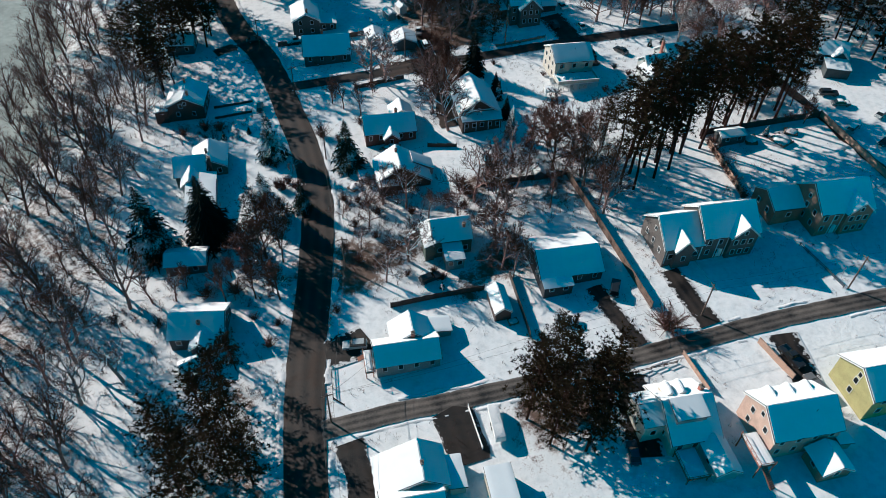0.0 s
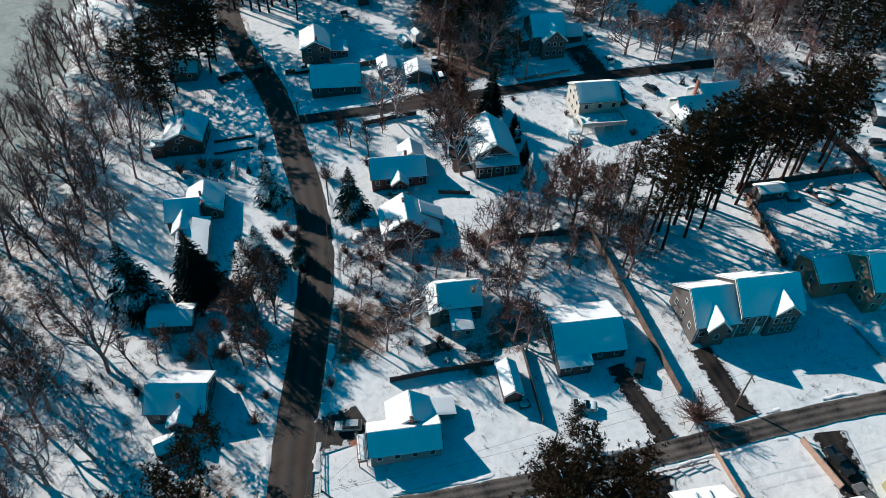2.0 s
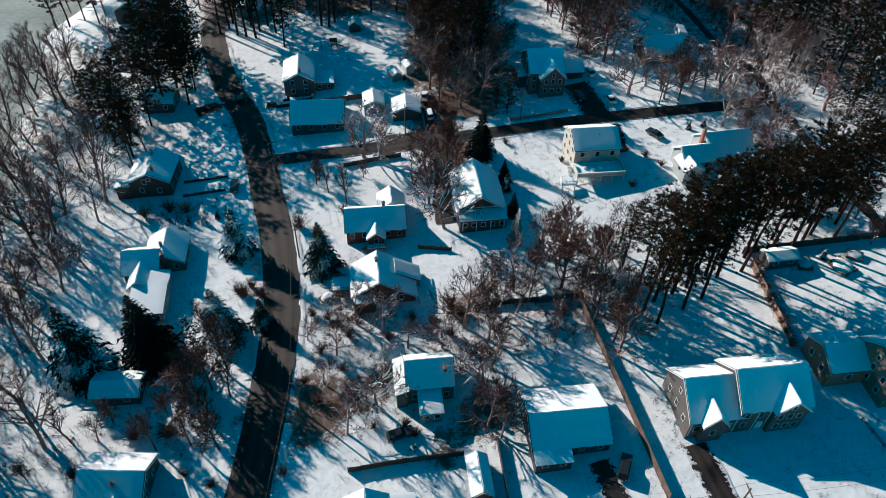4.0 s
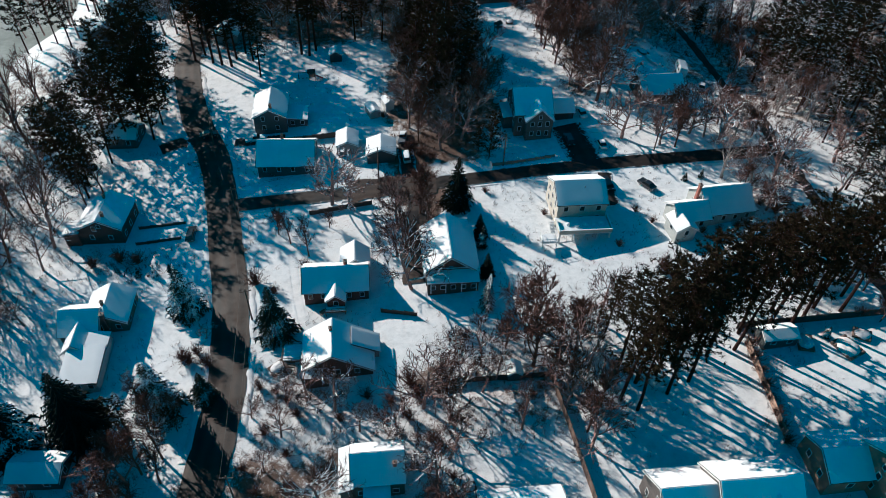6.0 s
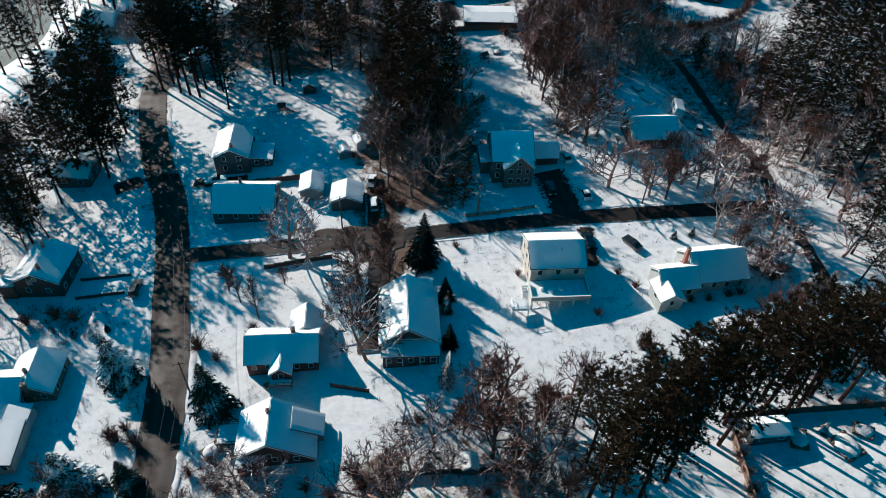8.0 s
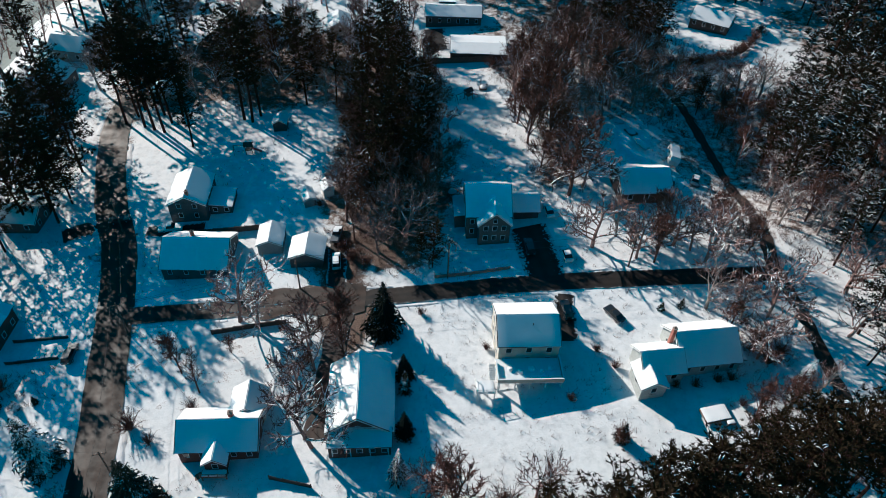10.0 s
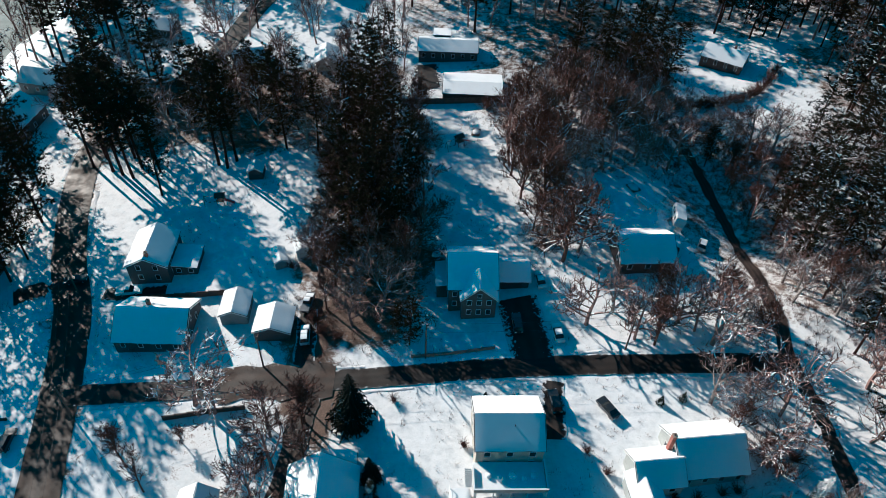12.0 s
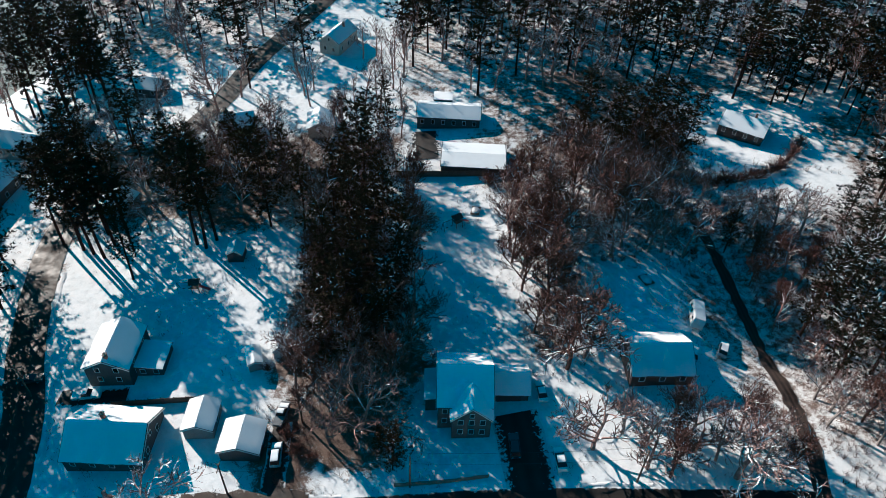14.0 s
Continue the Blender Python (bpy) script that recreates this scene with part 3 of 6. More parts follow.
def lean_to(parent, wall, x0, y0, x1, y1, z_low, z_high, down, seed=5, thick=0.16, windows=0):
    """A low wing under one slope that falls towards n, s, e, w, or flat."""
    over = 0.3
    za = {"s": (z_low, z_low, z_high, z_high), "n": (z_high, z_high, z_low, z_low), "w": (z_low, z_high, z_high, z_low), "e": (z_high, z_low, z_low, z_high)}[down]
    c = [(x0, y0), (x1, y0), (x1, y1), (x0, y1)]
    g = Geo().add([(x, y, -1.3) for x, y in c] + [(x, y, z) for (x, y), z in zip(c, za)], [(3, 2, 1, 0), (4, 5, 6, 7), (0, 1, 5, 4), (1, 2, 6, 5), (2, 3, 7, 6), (3, 0, 4, 7)])
    part("wall", g, wall, parent)
    o = [(x0 - over, y0 - over), (x1 + over, y0 - over), (x1 + over, y1 + over), (x0 - over, y1 + over)]
    q = [(x, y, z + 0.15) for (x, y), z in zip(o, za)]
    order = {"s": (0, 1, 2, 3), "n": (2, 3, 0, 1), "w": (3, 0, 1, 2), "e": (1, 2, 3, 0)}[down]
    q = [q[i] for i in order]
    slope = part("roof_slope", Geo().slab(q, 0.14), M["shingle"], parent, "dark shingle roof slope")
    part("snow_cover", snow_plate([(x, y, z + 0.004) for x, y, z in q], thick, seed, 9, 6), M["roof_snow"], slope, "smooth quilt of snow", False, True)
    for i in range(windows):
        window(parent, x0 + (i + 0.5) / windows * (x1 - x0), y0, 0.9, "s", 0.9, 1.1)


def chimney(parent, x, y, z0, z1, w=0.7, mat="brick"):
    ch = part("chimney", Geo().box(x - w / 2, y - w / 2, z0, x + w / 2, y + w / 2, z1), M[mat], parent, "brick chimney stack")
    part("chimney_cap", Geo().box(x - w / 2 - 0.08, y - w / 2 - 0.08, z1, x + w / 2 + 0.08, y + w / 2 + 0.08, z1 + 0.1), M["stone"], ch)
    part("flue", Geo().tube([(x, y, z1 + 0.1), (x, y, z1 + 0.4)], [0.13, 0.13], 8), M["darkwood"], ch)


def house(label, x, y, turn=0.0, category="house", name="house"):
    return thing(name, label, category, pose(x - 0.24, y - 0.06, land(x, y) + 0.15, 0, 0, turn))


def railing(parent, points, z, high=0.95, mat="redwood"):
    for (ax, ay), (bx, by) in zip(points, points[1:]):
        n = max(2, int(math.hypot(bx - ax, by - ay) / 1.4) + 1)
        for i in range(n):
            x, y = ax + (bx - ax) * i / (n - 1), ay + (by - ay) * i / (n - 1)
            part("post", Geo().box(x - 0.05, y - 0.05, z, x + 0.05, y + 0.05, z + high), M[mat], parent)
        part("rail", Geo().tube([(ax, ay, z + high), (bx, by, z + high)], [0.06, 0.06], 4), M[mat], parent)
        part("rail", Geo().tube([(ax, ay, z + high * 0.5), (bx, by, z + high * 0.5)], [0.04, 0.04], 4), M[mat], parent)


def deck(parent, x0, y0, x1, y1, z, mat="redwood", snow=True, rails=()):
    fl = part("deck_floor", Geo().box(x0, y0, z - 0.2, x1, y1, z), M[mat], parent)
    for x in (x0 + 0.15, x1 - 0.15):
        for y in (y0 + 0.15, y1 - 0.15):
            part("deck_post", Geo().box(x - 0.08, y - 0.08, -1.3, x + 0.08, y + 0.08, z - 0.2), M[mat], parent)
    if snow:
        part("snow_cover", snow_plate([(x0 + 0.1, y0 + 0.1, z + 0.004), (x1 - 0.1, y0 + 0.1, z + 0.004), (x1 - 0.1, y1 - 0.1, z + 0.004), (x0 + 0.1, y1 - 0.1, z + 0.004)], 0.25, 3, 8, 6), M["roof_snow"], fl, "smooth quilt of snow", True, True)
    for line in rails:
        railing(parent, line, z, 0.95, mat)


def stairs(parent, x, y, z, way, n, broad=1.1, mat="redwood"):
    """Open stairs that lead down from (x, y, z) along way."""
    d = Vector(way).normalized()
    s = Vector((-d.y, d.x)) * broad / 2
    for i in range(n):
        c = Vector((x, y)) + d * 0.27 * (i + 0.5)
        zz = z - (i + 1) * z / (n + 1)
        p = [c - s - d * 0.14, c + s - d * 0.14, c + s + d * 0.14, c - s + d * 0.14]
        part("tread", Geo().slab([(q.x, q.y, zz) for q in p], 0.05), M[mat], parent)


def bungalow_by_lane():
    o = house("grey ranch house with a snowy roof and a rear wing", 3.2, 77)
    gable(o, WALL["grey"], 0, 0, 11.8, 3.0, 3.0, 2.75, 2.75, 4.8, windows=(4, 2), seed=2)
    gable(o, WALL["grey"], 1.6, 4.2, 5.0, 3.9, 4.3, 2.7, 2.2, 5.4, "y", windows=(2, 2), seed=3)
    lean_to(o, WALL["grey"], 5.8, 3.4, 9.3, 6.8, 2.1, 2.6, "e", 4)
    deck(o, -8.0, -2.8, -6.4, 2.4, 0.9, rails=[[(-8, 2.4), (-8, -2.8), (-6.5, -2.8)]])
    stairs(o, -8.0, 1.2, 0.9, (-1, 0), 4)
    chimney(o, 1.5, 1.4, 3.6, 5.6, 0.6)


def gabled_by_corner():
    o = house("house with crossing snowy gable roofs by the lane", 1.6, 49.5)
    gable(o, WALL["cream"], 0, 3.4, 6.8, 7.4, 4.0, 2.7, 3.2, 6.2, "y", windows=(2, 2), seed=5)
    lean_to(o, WALL["cream"], 4.3, -0.6, 6.8, 5.0, 2.4, 2.7, "e", 6)
    gable(o, WALL["cream"], -2.2, -2.2, 9.6, 4.6, 2.6, 2.4, 3.4, 5.4, "x", windows=(3, 2), seed=7)
    gable(o, WALL["cream"], -4.2, -7.2, 3.6, 2.0, 2.0, 2.3, 2.3, 3.9, "y", windows=(1, 1), seed=9)
    chimney(o, 0.1, 2.5, 4.8, 6.9, 0.5)


def low_garage():
    o = house("low garage with a flat snow-covered roof", 13.8, 47.6, 0, "garage", "garage")
    lean_to(o, WALL["cream"], -1.9, -3.2, 2.1, 3.0, 2.6, 2.8, "s", 8)


def split_level():
    o = house("cream split-level house with a snowy shed dormer", 47.4, 53.6)
    gable(o, WALL["cream"], -0.6, 0, 8.4, 6.0, 5.4, 3.0, 3.0, 6.6, windows=(3, 2), seed=11)
    lean_to(o, WALL["grey"], -3.7, -3.6, 1.6, -0.2, 6.0, 6.75, "s", 12)
    for x in (-3.0, -0.8):
        gable(o, WALL["cream"], x, 2.4, 2.4, 0.8, 0.8, 5.8, 5.8, 6.7, "y", 4.6, 0.15, 0.16, seed=10, windows=(0, 0))
    gable(o, WALL["cream"], -6.6, 0.6, 3.6, 3.2, 3.0, 4.0, 4.0, 5.4, windows=(1, 1), seed=13)
    gable(o, WALL["pale"], 2.2, -9.0, 6.0, 1.9, 1.9, 2.4, 2.4, 3.7, "y", windows=(1, 0), seed=14)
    deck(o, -4.2, -11.4, -0.4, -6.1, 0.8, rails=[[(-4.2, -6.2), (-4.2, -11.4), (-0.4, -11.4)]])
    chimney(o, 2.6, 1.4, 4.6, 7.0)


def beige_colonial():
    o = house("beige two-storey house with a snow-covered roof", 63.3, 48)
    gable(o, WALL["beige"], 0, 0, 12.0, 4.5, 4.7, 5.3, 5.3, 8.3, windows=(4, 2), seed=15)
    for x in (-3.2, 0.2, 3.6):
        gable(o, WALL["beige"], x, 2.6, 3.2, 0.9, 0.9, 6.4, 6.4, 7.2, "y", 5.6, 0.15, 0.2, seed=16, windows=(0, 0))
    part("vent_pipe", Geo().tube([(2.0, -1.8, 6.6), (2.0, -1.8, 7.9)], [0.06, 0.06], 6), M["darkwood"], o)
    deck(o, -9.2, -7.0, -6.3, -1.0, 2.4, rails=[[(-9.2, -1), (-9.2, -7), (-6.4, -7)]])
    stairs(o, -8.4, -7.0, 2.4, (0.25, -1), 11)
    lean_to(o, WALL["beige"], 6.0, -5.6, 8.4, -2.0, 2.2, 2.6, "e", 17)


def green_house():
    o = house("olive-yellow two-storey house with a snowy roof", 83.2, 51.2)
    gable(o, WALL["yellow"], 0, 0, 13.0, 4.6, 4.8, 5.0, 5.0, 7.7, windows=(3, 1), seed=18)


def backyard_hut():
    o = house("small hut with a steep snowy roof", 66.2, 40.4, 0, "shed", "shed")
    gable(o, WALL["tan"], 0, 0, 4.6, 2.6, 2.6, 2.2, 2.2, 3.9, "y", windows=(1, 1), seed=19)


def taupe_double(label, x, y, tone, mirrored=False):
    """A large house of two joined gabled blocks with front gables and white trim."""
    o = house(label, x, y)
    gable(o, WALL[tone], 3.1, 0, 12.0, 5.3, 5.0, 5.7, 5.7, 9.8, windows=(5, 3), seed=21)
    gable(o, WALL[tone], 5.3, -4.0, 4.2, 2.9, 2.9, 5.8, 5.8, 8.4, "y", windows=(0, 3), seed=22)
    for px in (0.2, 2.2, 8.4):
        part("corner_board", Geo().box(px - 0.09, -5.38, -0.2, px + 0.09, -5.3, 5.6), M["trim"], o)
    if not mirrored:
        gable(o, WALL[tone], -7.0, 0.4, 8.3, 5.6, 5.0, 3.9, 3.9, 8.0, windows=(3, 3), seed=23)
        gable(o, WALL[tone], -7.4, -4.2, 4.0, 1.9, 1.9, 4.0, 4.0, 6.3, "y", windows=(0, 1), seed=24)
        for px in (-10.9, -3.1):
            part("corner_board", Geo().box(px - 0.09, -5.34, -0.2, px + 0.09, -5.2, 3.8), M["trim"], o)
    else:
        gable(o, WALL[tone], -6.2, 4.2, 7.4, 4.2, 4.0, 3.4, 3.4, 5.6, "x", windows=(1, 2), seed=26)
    window(o, 1.2, -5.3, 0.0, "s", 1.0, 2.0, "door")


def lakeside_cottage():
    o = house("cottage with a plain snow-covered gable roof", -35.4, 92.9, -7.6)
    gable(o, WALL["slate"], 0, 0, 10.2, 4.2, 4.4, 2.9, 2.9, 5.6, windows=(3, 2), seed=31)
    gable(o, WALL["slate"], 1.2, -4.6, 3.4, 1.9, 1.9, 2.4, 2.4, 3.7, "y", windows=(0, 1), seed=32)
    chimney(o, 0.6, -2.0, 3.4, 5.2, 0.6)


def grey_green_house():
    o = house("small grey-green house with a snowy hipped side", 17.0, 105.2)
    gable(o, WALL["green"], 0.2, 0, 8.2, 3.9, 3.2, 4.0, 4.0, 6.8, windows=(3, 2), seed=33, over=0.3)
    lean_to(o, WALL["green"], -5.8, -4.4, -3.9, 3.0, 3.1, 4.2, "w", 34)
    lean_to(o, WALL["grey"], -2.0, -8.2, 1.8, -3.9, 2.4, 3.1, "s", 35, 0.25, 2)
    chimney(o, 2.9, -1.8, 4.4, 6.6, 0.55)


def long_ranch():
    o = house("long low ranch house with a wide snowy roof", 39.7, 92.4)
    gable(o, WALL["dark"], -0.7, -0.2, 13.0, 4.9, 6.3, 2.6, 2.6, 5.4, windows=(4, 2), seed=36)
    lean_to(o, WALL["dark"], -7.2, -7.4, -1.3, -5.1, 1.9, 2.55, "s", 37, 0.16, 2)
    part("garage_door", Geo().box(0.6, -5.14, 0, 3.4, -5.08, 2.1), WALL["slate"], o)


def porch_bungalow():
    o = house("dark red bungalow with white trim and a gabled porch", 10.4, 147.4)
    gable(o, WALL["darkred"], -0.3, 0, 12.8, 4.0, 3.8, 2.9, 2.9, 5.7, windows=(5, 2), seed=41)
    gable(o, WALL["darkred"], -0.4, -4.4, 3.4, 1.7, 1.7, 2.6, 2.6, 4.0, "y", windows=(0, 1), seed=42)
    gable(o, WALL["cream"], 3.6, 5.4, 5.2, 2.8, 2.7, 2.9, 2.7, 4.9, "y", windows=(2, 1), seed=43)
    deck(o, -2.6, -7.6, 1.6, -6.3, 0.7, "wood", rails=[[(-2.6, -7.6), (1.6, -7.6)]])
    stairs(o, -2.6, -7.0, 0.7, (-1, -0.3), 4, 1.1, "wood")
    chimney(o, 1.7, 0.8, 4.6, 6.5)


def wide_gable_cottage():
    o = house("brown cottage with one wide snowy gable roof", 10.8, 129.2)
    gable(o, WALL["brown"], -1.1, 0, 8.4, 5.3, 7.2, 2.8, 1.8, 6.4, "y", windows=(2, 3), seed=44)
    lean_to(o, WALL["grey"], 2.6, -0.4, 7.3, 3.4, 1.9, 4.7, "e", 45)
    lean_to(o, WALL["brown"], -6.2, -5.8, -2.0, -4.4, 2.3, 2.7, "s", 46)
    chimney(o, -1.3, 1.6, 4.6, 7.2, 0.55)
    deck(o, -10.6, -0.6, -6.6, 3.2, 0.7, "wood", rails=[[(-7.2, 3.2), (-10.6, 3.2), (-10.6, -0.6), (-7.2, -0.6)]])
    stairs(o, -9.0, -0.6, 0.7, (0, -1), 4, 1.6, "wood")


def brown_chalet():
    o = house("dark brown chalet with a long snowy roof and front porch", 33.6, 151.6)
    gable(o, WALL["brown"], -0.4, 0, 13.0, 4.9, 5.5, 3.5, 3.2, 7.3, "y", windows=(4, 3), seed=46, over=0.55)
    lean_to(o, WALL["brown"], -5.2, -9.2, 5.0, -6.5, 2.6, 3.3, "s", 47, 0.26, 5)
    lean_to(o, WALL["tan"], 0.6, 6.7, 4.8, 9.6, 2.6, 2.9, "e", 45)
    for x in (-4.6, -1.6, 1.6, 4.6):
        part("corner_board", Geo().box(x - 0.08, -9.3, -0.2, x + 0.08, -9.2, 2.5), M["trim"], o)
    part("gable_beam", Geo().box(-3.2, -6.72, 4.1, 3.2, -6.55, 4.3), M["trim"], o)


def cream_tall_house():
    o = house("cream two-storey house with a raised snowy deck", 63.0, 163.0)
    gable(o, WALL["cream"], 0, 0.2, 10.8, 4.9, 4.9, 5.4, 5.4, 8.0, windows=(3, 3), seed=48, over=0.3)
    deck(o, -5.9, -9.9, 5.7, -4.75, 1.8, "vinyl")
    for x0, y0, x1, y1 in ((-5.9, -9.9, 5.7, -9.75), (-5.9, -9.75, -5.75, -5.6), (5.55, -9.75, 5.7, -4.8)):
        part("parapet", Geo().box(x0, y0, 1.75, x1, y1, 2.7), WALL["cream"], o, "solid boarded parapet")
        part("parapet_cap", Geo().box(x0 - 0.05, y0 - 0.05, 2.7, x1 + 0.05, y1 + 0.05, 2.78), M["roof_snow"], o, "strip of snow along the parapet")
    for x in (-5.5, -2.7, 0.0, 2.7, 5.3):
        part("deck_post", Geo().box(x - 0.1, -9.7, -1.0, x + 0.1, -9.5, 1.6), M["vinyl"], o)
    stairs(o, -6.6, -5.4, 1.8, (0, -1), 10, 1.2, "vinyl")
    deck(o, -9.6, -11.2, -6.3, -8.6, 0.7, "vinyl", rails=[[(-9.6, -8.6), (-9.6, -11.2), (-6.4, -11.2)]])
    for k, x in enumerate((-3.4, -1.6, 0.4, 2.2, 3.8)):
        r = 0.45 + 0.12 * (k % 3)
        part("snowy_table", Geo().tube([(x, -7.3 - 0.5 * (k % 2), 1.8), (x, -7.3 - 0.5 * (k % 2), 2.35), (x, -7.3 - 0.5 * (k % 2), 2.65)], [r * 0.8, r, r * 0.5], 9), M["roof_snow"], o, "garden table under snow")
    part("vent_pipe", Geo().tube([(0.8, -1.6, 6.8), (0.8, -1.6, 7.8)], [0.07, 0.07], 6), M["darkwood"], o)


def l_shaped_house():
    o = house("white L-shaped house with a brick chimney and snowy roofs", 90.5, 157.0, 5.0)
    gable(o, WALL["pale"], 3.8, 1.5, 10.8, 4.7, 4.4, 2.9, 2.9, 6.3, windows=(4, 2), seed=51)
    gable(o, WALL["pale"], -5.0, -1.0, 7.2, 3.2, 3.2, 2.7, 2.7, 5.0, windows=(2, 1), seed=52)
    gable(o, WALL["pale"], -7.7, -4.0, 5.2, 2.2, 2.2, 2.4, 2.4, 3.8, "y", windows=(1, 1), seed=53)
    lean_to(o, WALL["pale"], 8.6, -2.4, 10.6, 3.0, 2.0, 2.5, "e", 50)
    chimney(o, -2.3, 1.6, 2.0, 7.4, 0.65)


def dark_gambrel():
    o = house("dark brown two-storey house with white-framed windows", -41.6, 172.8, -5)
    gable(o, WALL["brown"], 0, 0, 10.0, 5.0, 4.7, 3.9, 4.2, 6.5, "y", windows=(3, 2), seed=54)
    lean_to(o, WALL["brown"], -8.2, -5.4, -4.9, -1.0, 2.3, 2.9, "w", 55)
    window(o, -1.2, -5.0, 3.4, "s", 0.85, 1.25)
    chimney(o, 0.9, -3.4, 5.0, 7.4, 0.55)
    chimney(o, -0.6, 2.6, 5.4, 7.6, 0.5)


def rambling_house():
    o = house("pale green rambling house with snowy gables and a low front wing", -37.0, 141.0)
    gable(o, WALL["green"], 2.0, 5.0, 8.4, 4.0, 4.0, 2.9, 2.9, 5.1, "y", windows=(2, 3), seed=56)
    gable(o, WALL["green"], -2.4, 2.0, 7.0, 3.9, 3.8, 2.8, 2.8, 5.7, windows=(2, 2), seed=57)
    gable(o, WALL["pale"], -2.2, -3.0, 5.4, 2.0, 2.6, 2.6, 2.6, 4.5, "y", windows=(1, 1), seed=58)
    lean_to(o, WALL["pale"], -3.0, -13.2, 3.6, -5.4, 2.4, 3.3, "s", 59, 0.2, 3)
    lean_to(o, WALL["pale"], 0.2, -5.4, 3.6, -1.9, 2.8, 3.4, "e", 60)
    chimney(o, 2.3, 0.3, 1.6, 6.0, 0.7, "darkstone")
    chimney(o, 1.6, 3.4, 4.4, 6.2, 0.5, "darkstone")


def simple_house(label, x, y, lx, ly, eave, ridge, axis, tone, turn=0.0, win=(3, 2), seed=60, stack=None, name="house", category="house", over=0.4):
    o = house(label, x, y, turn, category, name)
    if axis == "x":
        gable(o, WALL[tone], 0, 0, lx, ly / 2, ly / 2, eave, eave, ridge, "x", windows=win, seed=seed, over=over)
    else:
        gable(o, WALL[tone], 0, 0, ly, lx / 2, lx / 2, eave, eave, ridge, "y", windows=win, seed=seed, over=over)
    if stack:
        chimney(o, stack[0], stack[1], eave, ridge + 1.0, 0.6)
    return o


bungalow_by_lane()
gabled_by_corner()
low_garage()
split_level()
beige_colonial()
green_house()
backyard_hut()
taupe_double("taupe double-gabled new house with white trim", 69.6, 92.6, "taupe")
taupe_double("tan-sided new house with a steep snowy roof", 95.6, 93.2, "tan", True)
lakeside_cottage()
grey_green_house()
long_ranch()
porch_bungalow()
wide_gable_cottage()
brown_chalet()
cream_tall_house()
l_shaped_house()
dark_gambrel()
rambling_house()
simple_house("garden shed with a snowy roof and brown door end", 23.2, 85.0, 3.2, 6.8, 2.1, 3.4, "y", "brown", 0, (1, 0), 71, None, "shed", "shed", 0.25)
simple_house("small shed with a snowy roof by the high fence", 91.2, 122.6, 6.4, 3.4, 2.1, 2.9, "x", "slate", 2, (2, 0), 72, None, "shed", "shed", 0.25)
simple_house("little white-roofed garden shed by the fence", 42.2, 121.5, 2.4, 2.6, 1.7, 2.5, "y", "slate", 0, (0, 0), 73, None, "shed", "shed", 0.2)
simple_house("low cottage in the shade of spruces", -39.0, 112.0, 8.2, 5.2, 2.5, 3.7, "x", "slate", -4, (2, 1), 74)
simple_house("small house under dark pines", -45.6, 206.8, 8.0, 7.0, 2.9, 4.9, "x", "slate", -6, (2, 2), 75)
simple_house("house by the lake with a steep snowy roof", -61.0, 264.0, 12.0, 13.0, 3.8, 7.2, "y", "slate", -8, (3, 2), 76)
simple_house("grey house beside the lake", -60.0, 284.0, 11.0, 8.0, 3.4, 6.0, "x", "grey", -12, (3, 2), 77)
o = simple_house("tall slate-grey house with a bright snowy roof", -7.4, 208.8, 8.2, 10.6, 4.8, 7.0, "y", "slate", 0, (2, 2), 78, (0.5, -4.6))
lean_to(o, WALL["slate"], 4.2, -3.2, 9.2, 3.2, 2.2, 2.7, "e", 79, 0.26, 2)
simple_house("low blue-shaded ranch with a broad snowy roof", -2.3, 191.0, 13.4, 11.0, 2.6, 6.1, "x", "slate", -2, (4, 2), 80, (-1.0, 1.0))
simple_house("single garage with a bright snowy roof", 12.4, 194.4, 5.2, 6.2, 2.4, 3.6, "y", "grey", 0, (1, 0), 81, None, "garage", "garage", 0.3)
simple_house("double garage with a bright snowy roof", 20.7, 189.8, 6.8, 6.2, 2.4, 3.8, "y", "slate", -2, (1, 0), 82, None, "garage", "garage", 0.35)
simple_house("small slant-roofed shed in the snowy yard", 19.0, 208.0, 2.6, 4.4, 1.8, 2.4, "y", "grey", 18, (0, 0), 83, None, "shed", "shed", 0.2)
simple_house("small white shed at the wood's edge", 23.2, 210.6, 2.4, 3.4, 1.9, 2.7, "y", "white", 18, (0, 0), 84, None, "shed", "shed", 0.2)
# beige walls drawn in the darker taupe siding, their shade put into it
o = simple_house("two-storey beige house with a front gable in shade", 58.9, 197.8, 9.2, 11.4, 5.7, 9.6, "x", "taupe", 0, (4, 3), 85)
gable(o, WALL["taupe"], 1.1, -5.6, 4.6, 3.3, 3.3, 5.3, 5.3, 8.4, "y", windows=(0, 3), seed=86)
lean_to(o, WALL["taupe"], -6.8, -2.0, -4.6, 4.5, 2.4, 2.8, "w", 87)
gable(o, WALL["slate"], 8.3, 2.6, 6.8, 3.2, 3.2, 2.6, 2.6, 4.6, "x", windows=(0, 0), seed=88)
part("garage_door", Geo().box(6.2, -0.66, 0, 10.4, -0.6, 2.2), WALL["dark"], o)
simple_house("low brown-sided cottage with a snowy roof", 94.6, 204.6, 11.2, 9.8, 2.7, 5.6, "x", "brown", 2, (3, 2), 89)
simple_house("dark cabin with a bright snowy roof in a clearing", 140.4, 290.6, 12.0, 9.4, 2.7, 4.9, "x", "brown", -34, (4, 2), 90, (2.0, 0.6))
o = simple_house("long house with bright snowy roof behind the wood", 57.2, 294.0, 17.4, 8.4, 3.0, 4.5, "x", "slate", -3, (6, 2), 91)
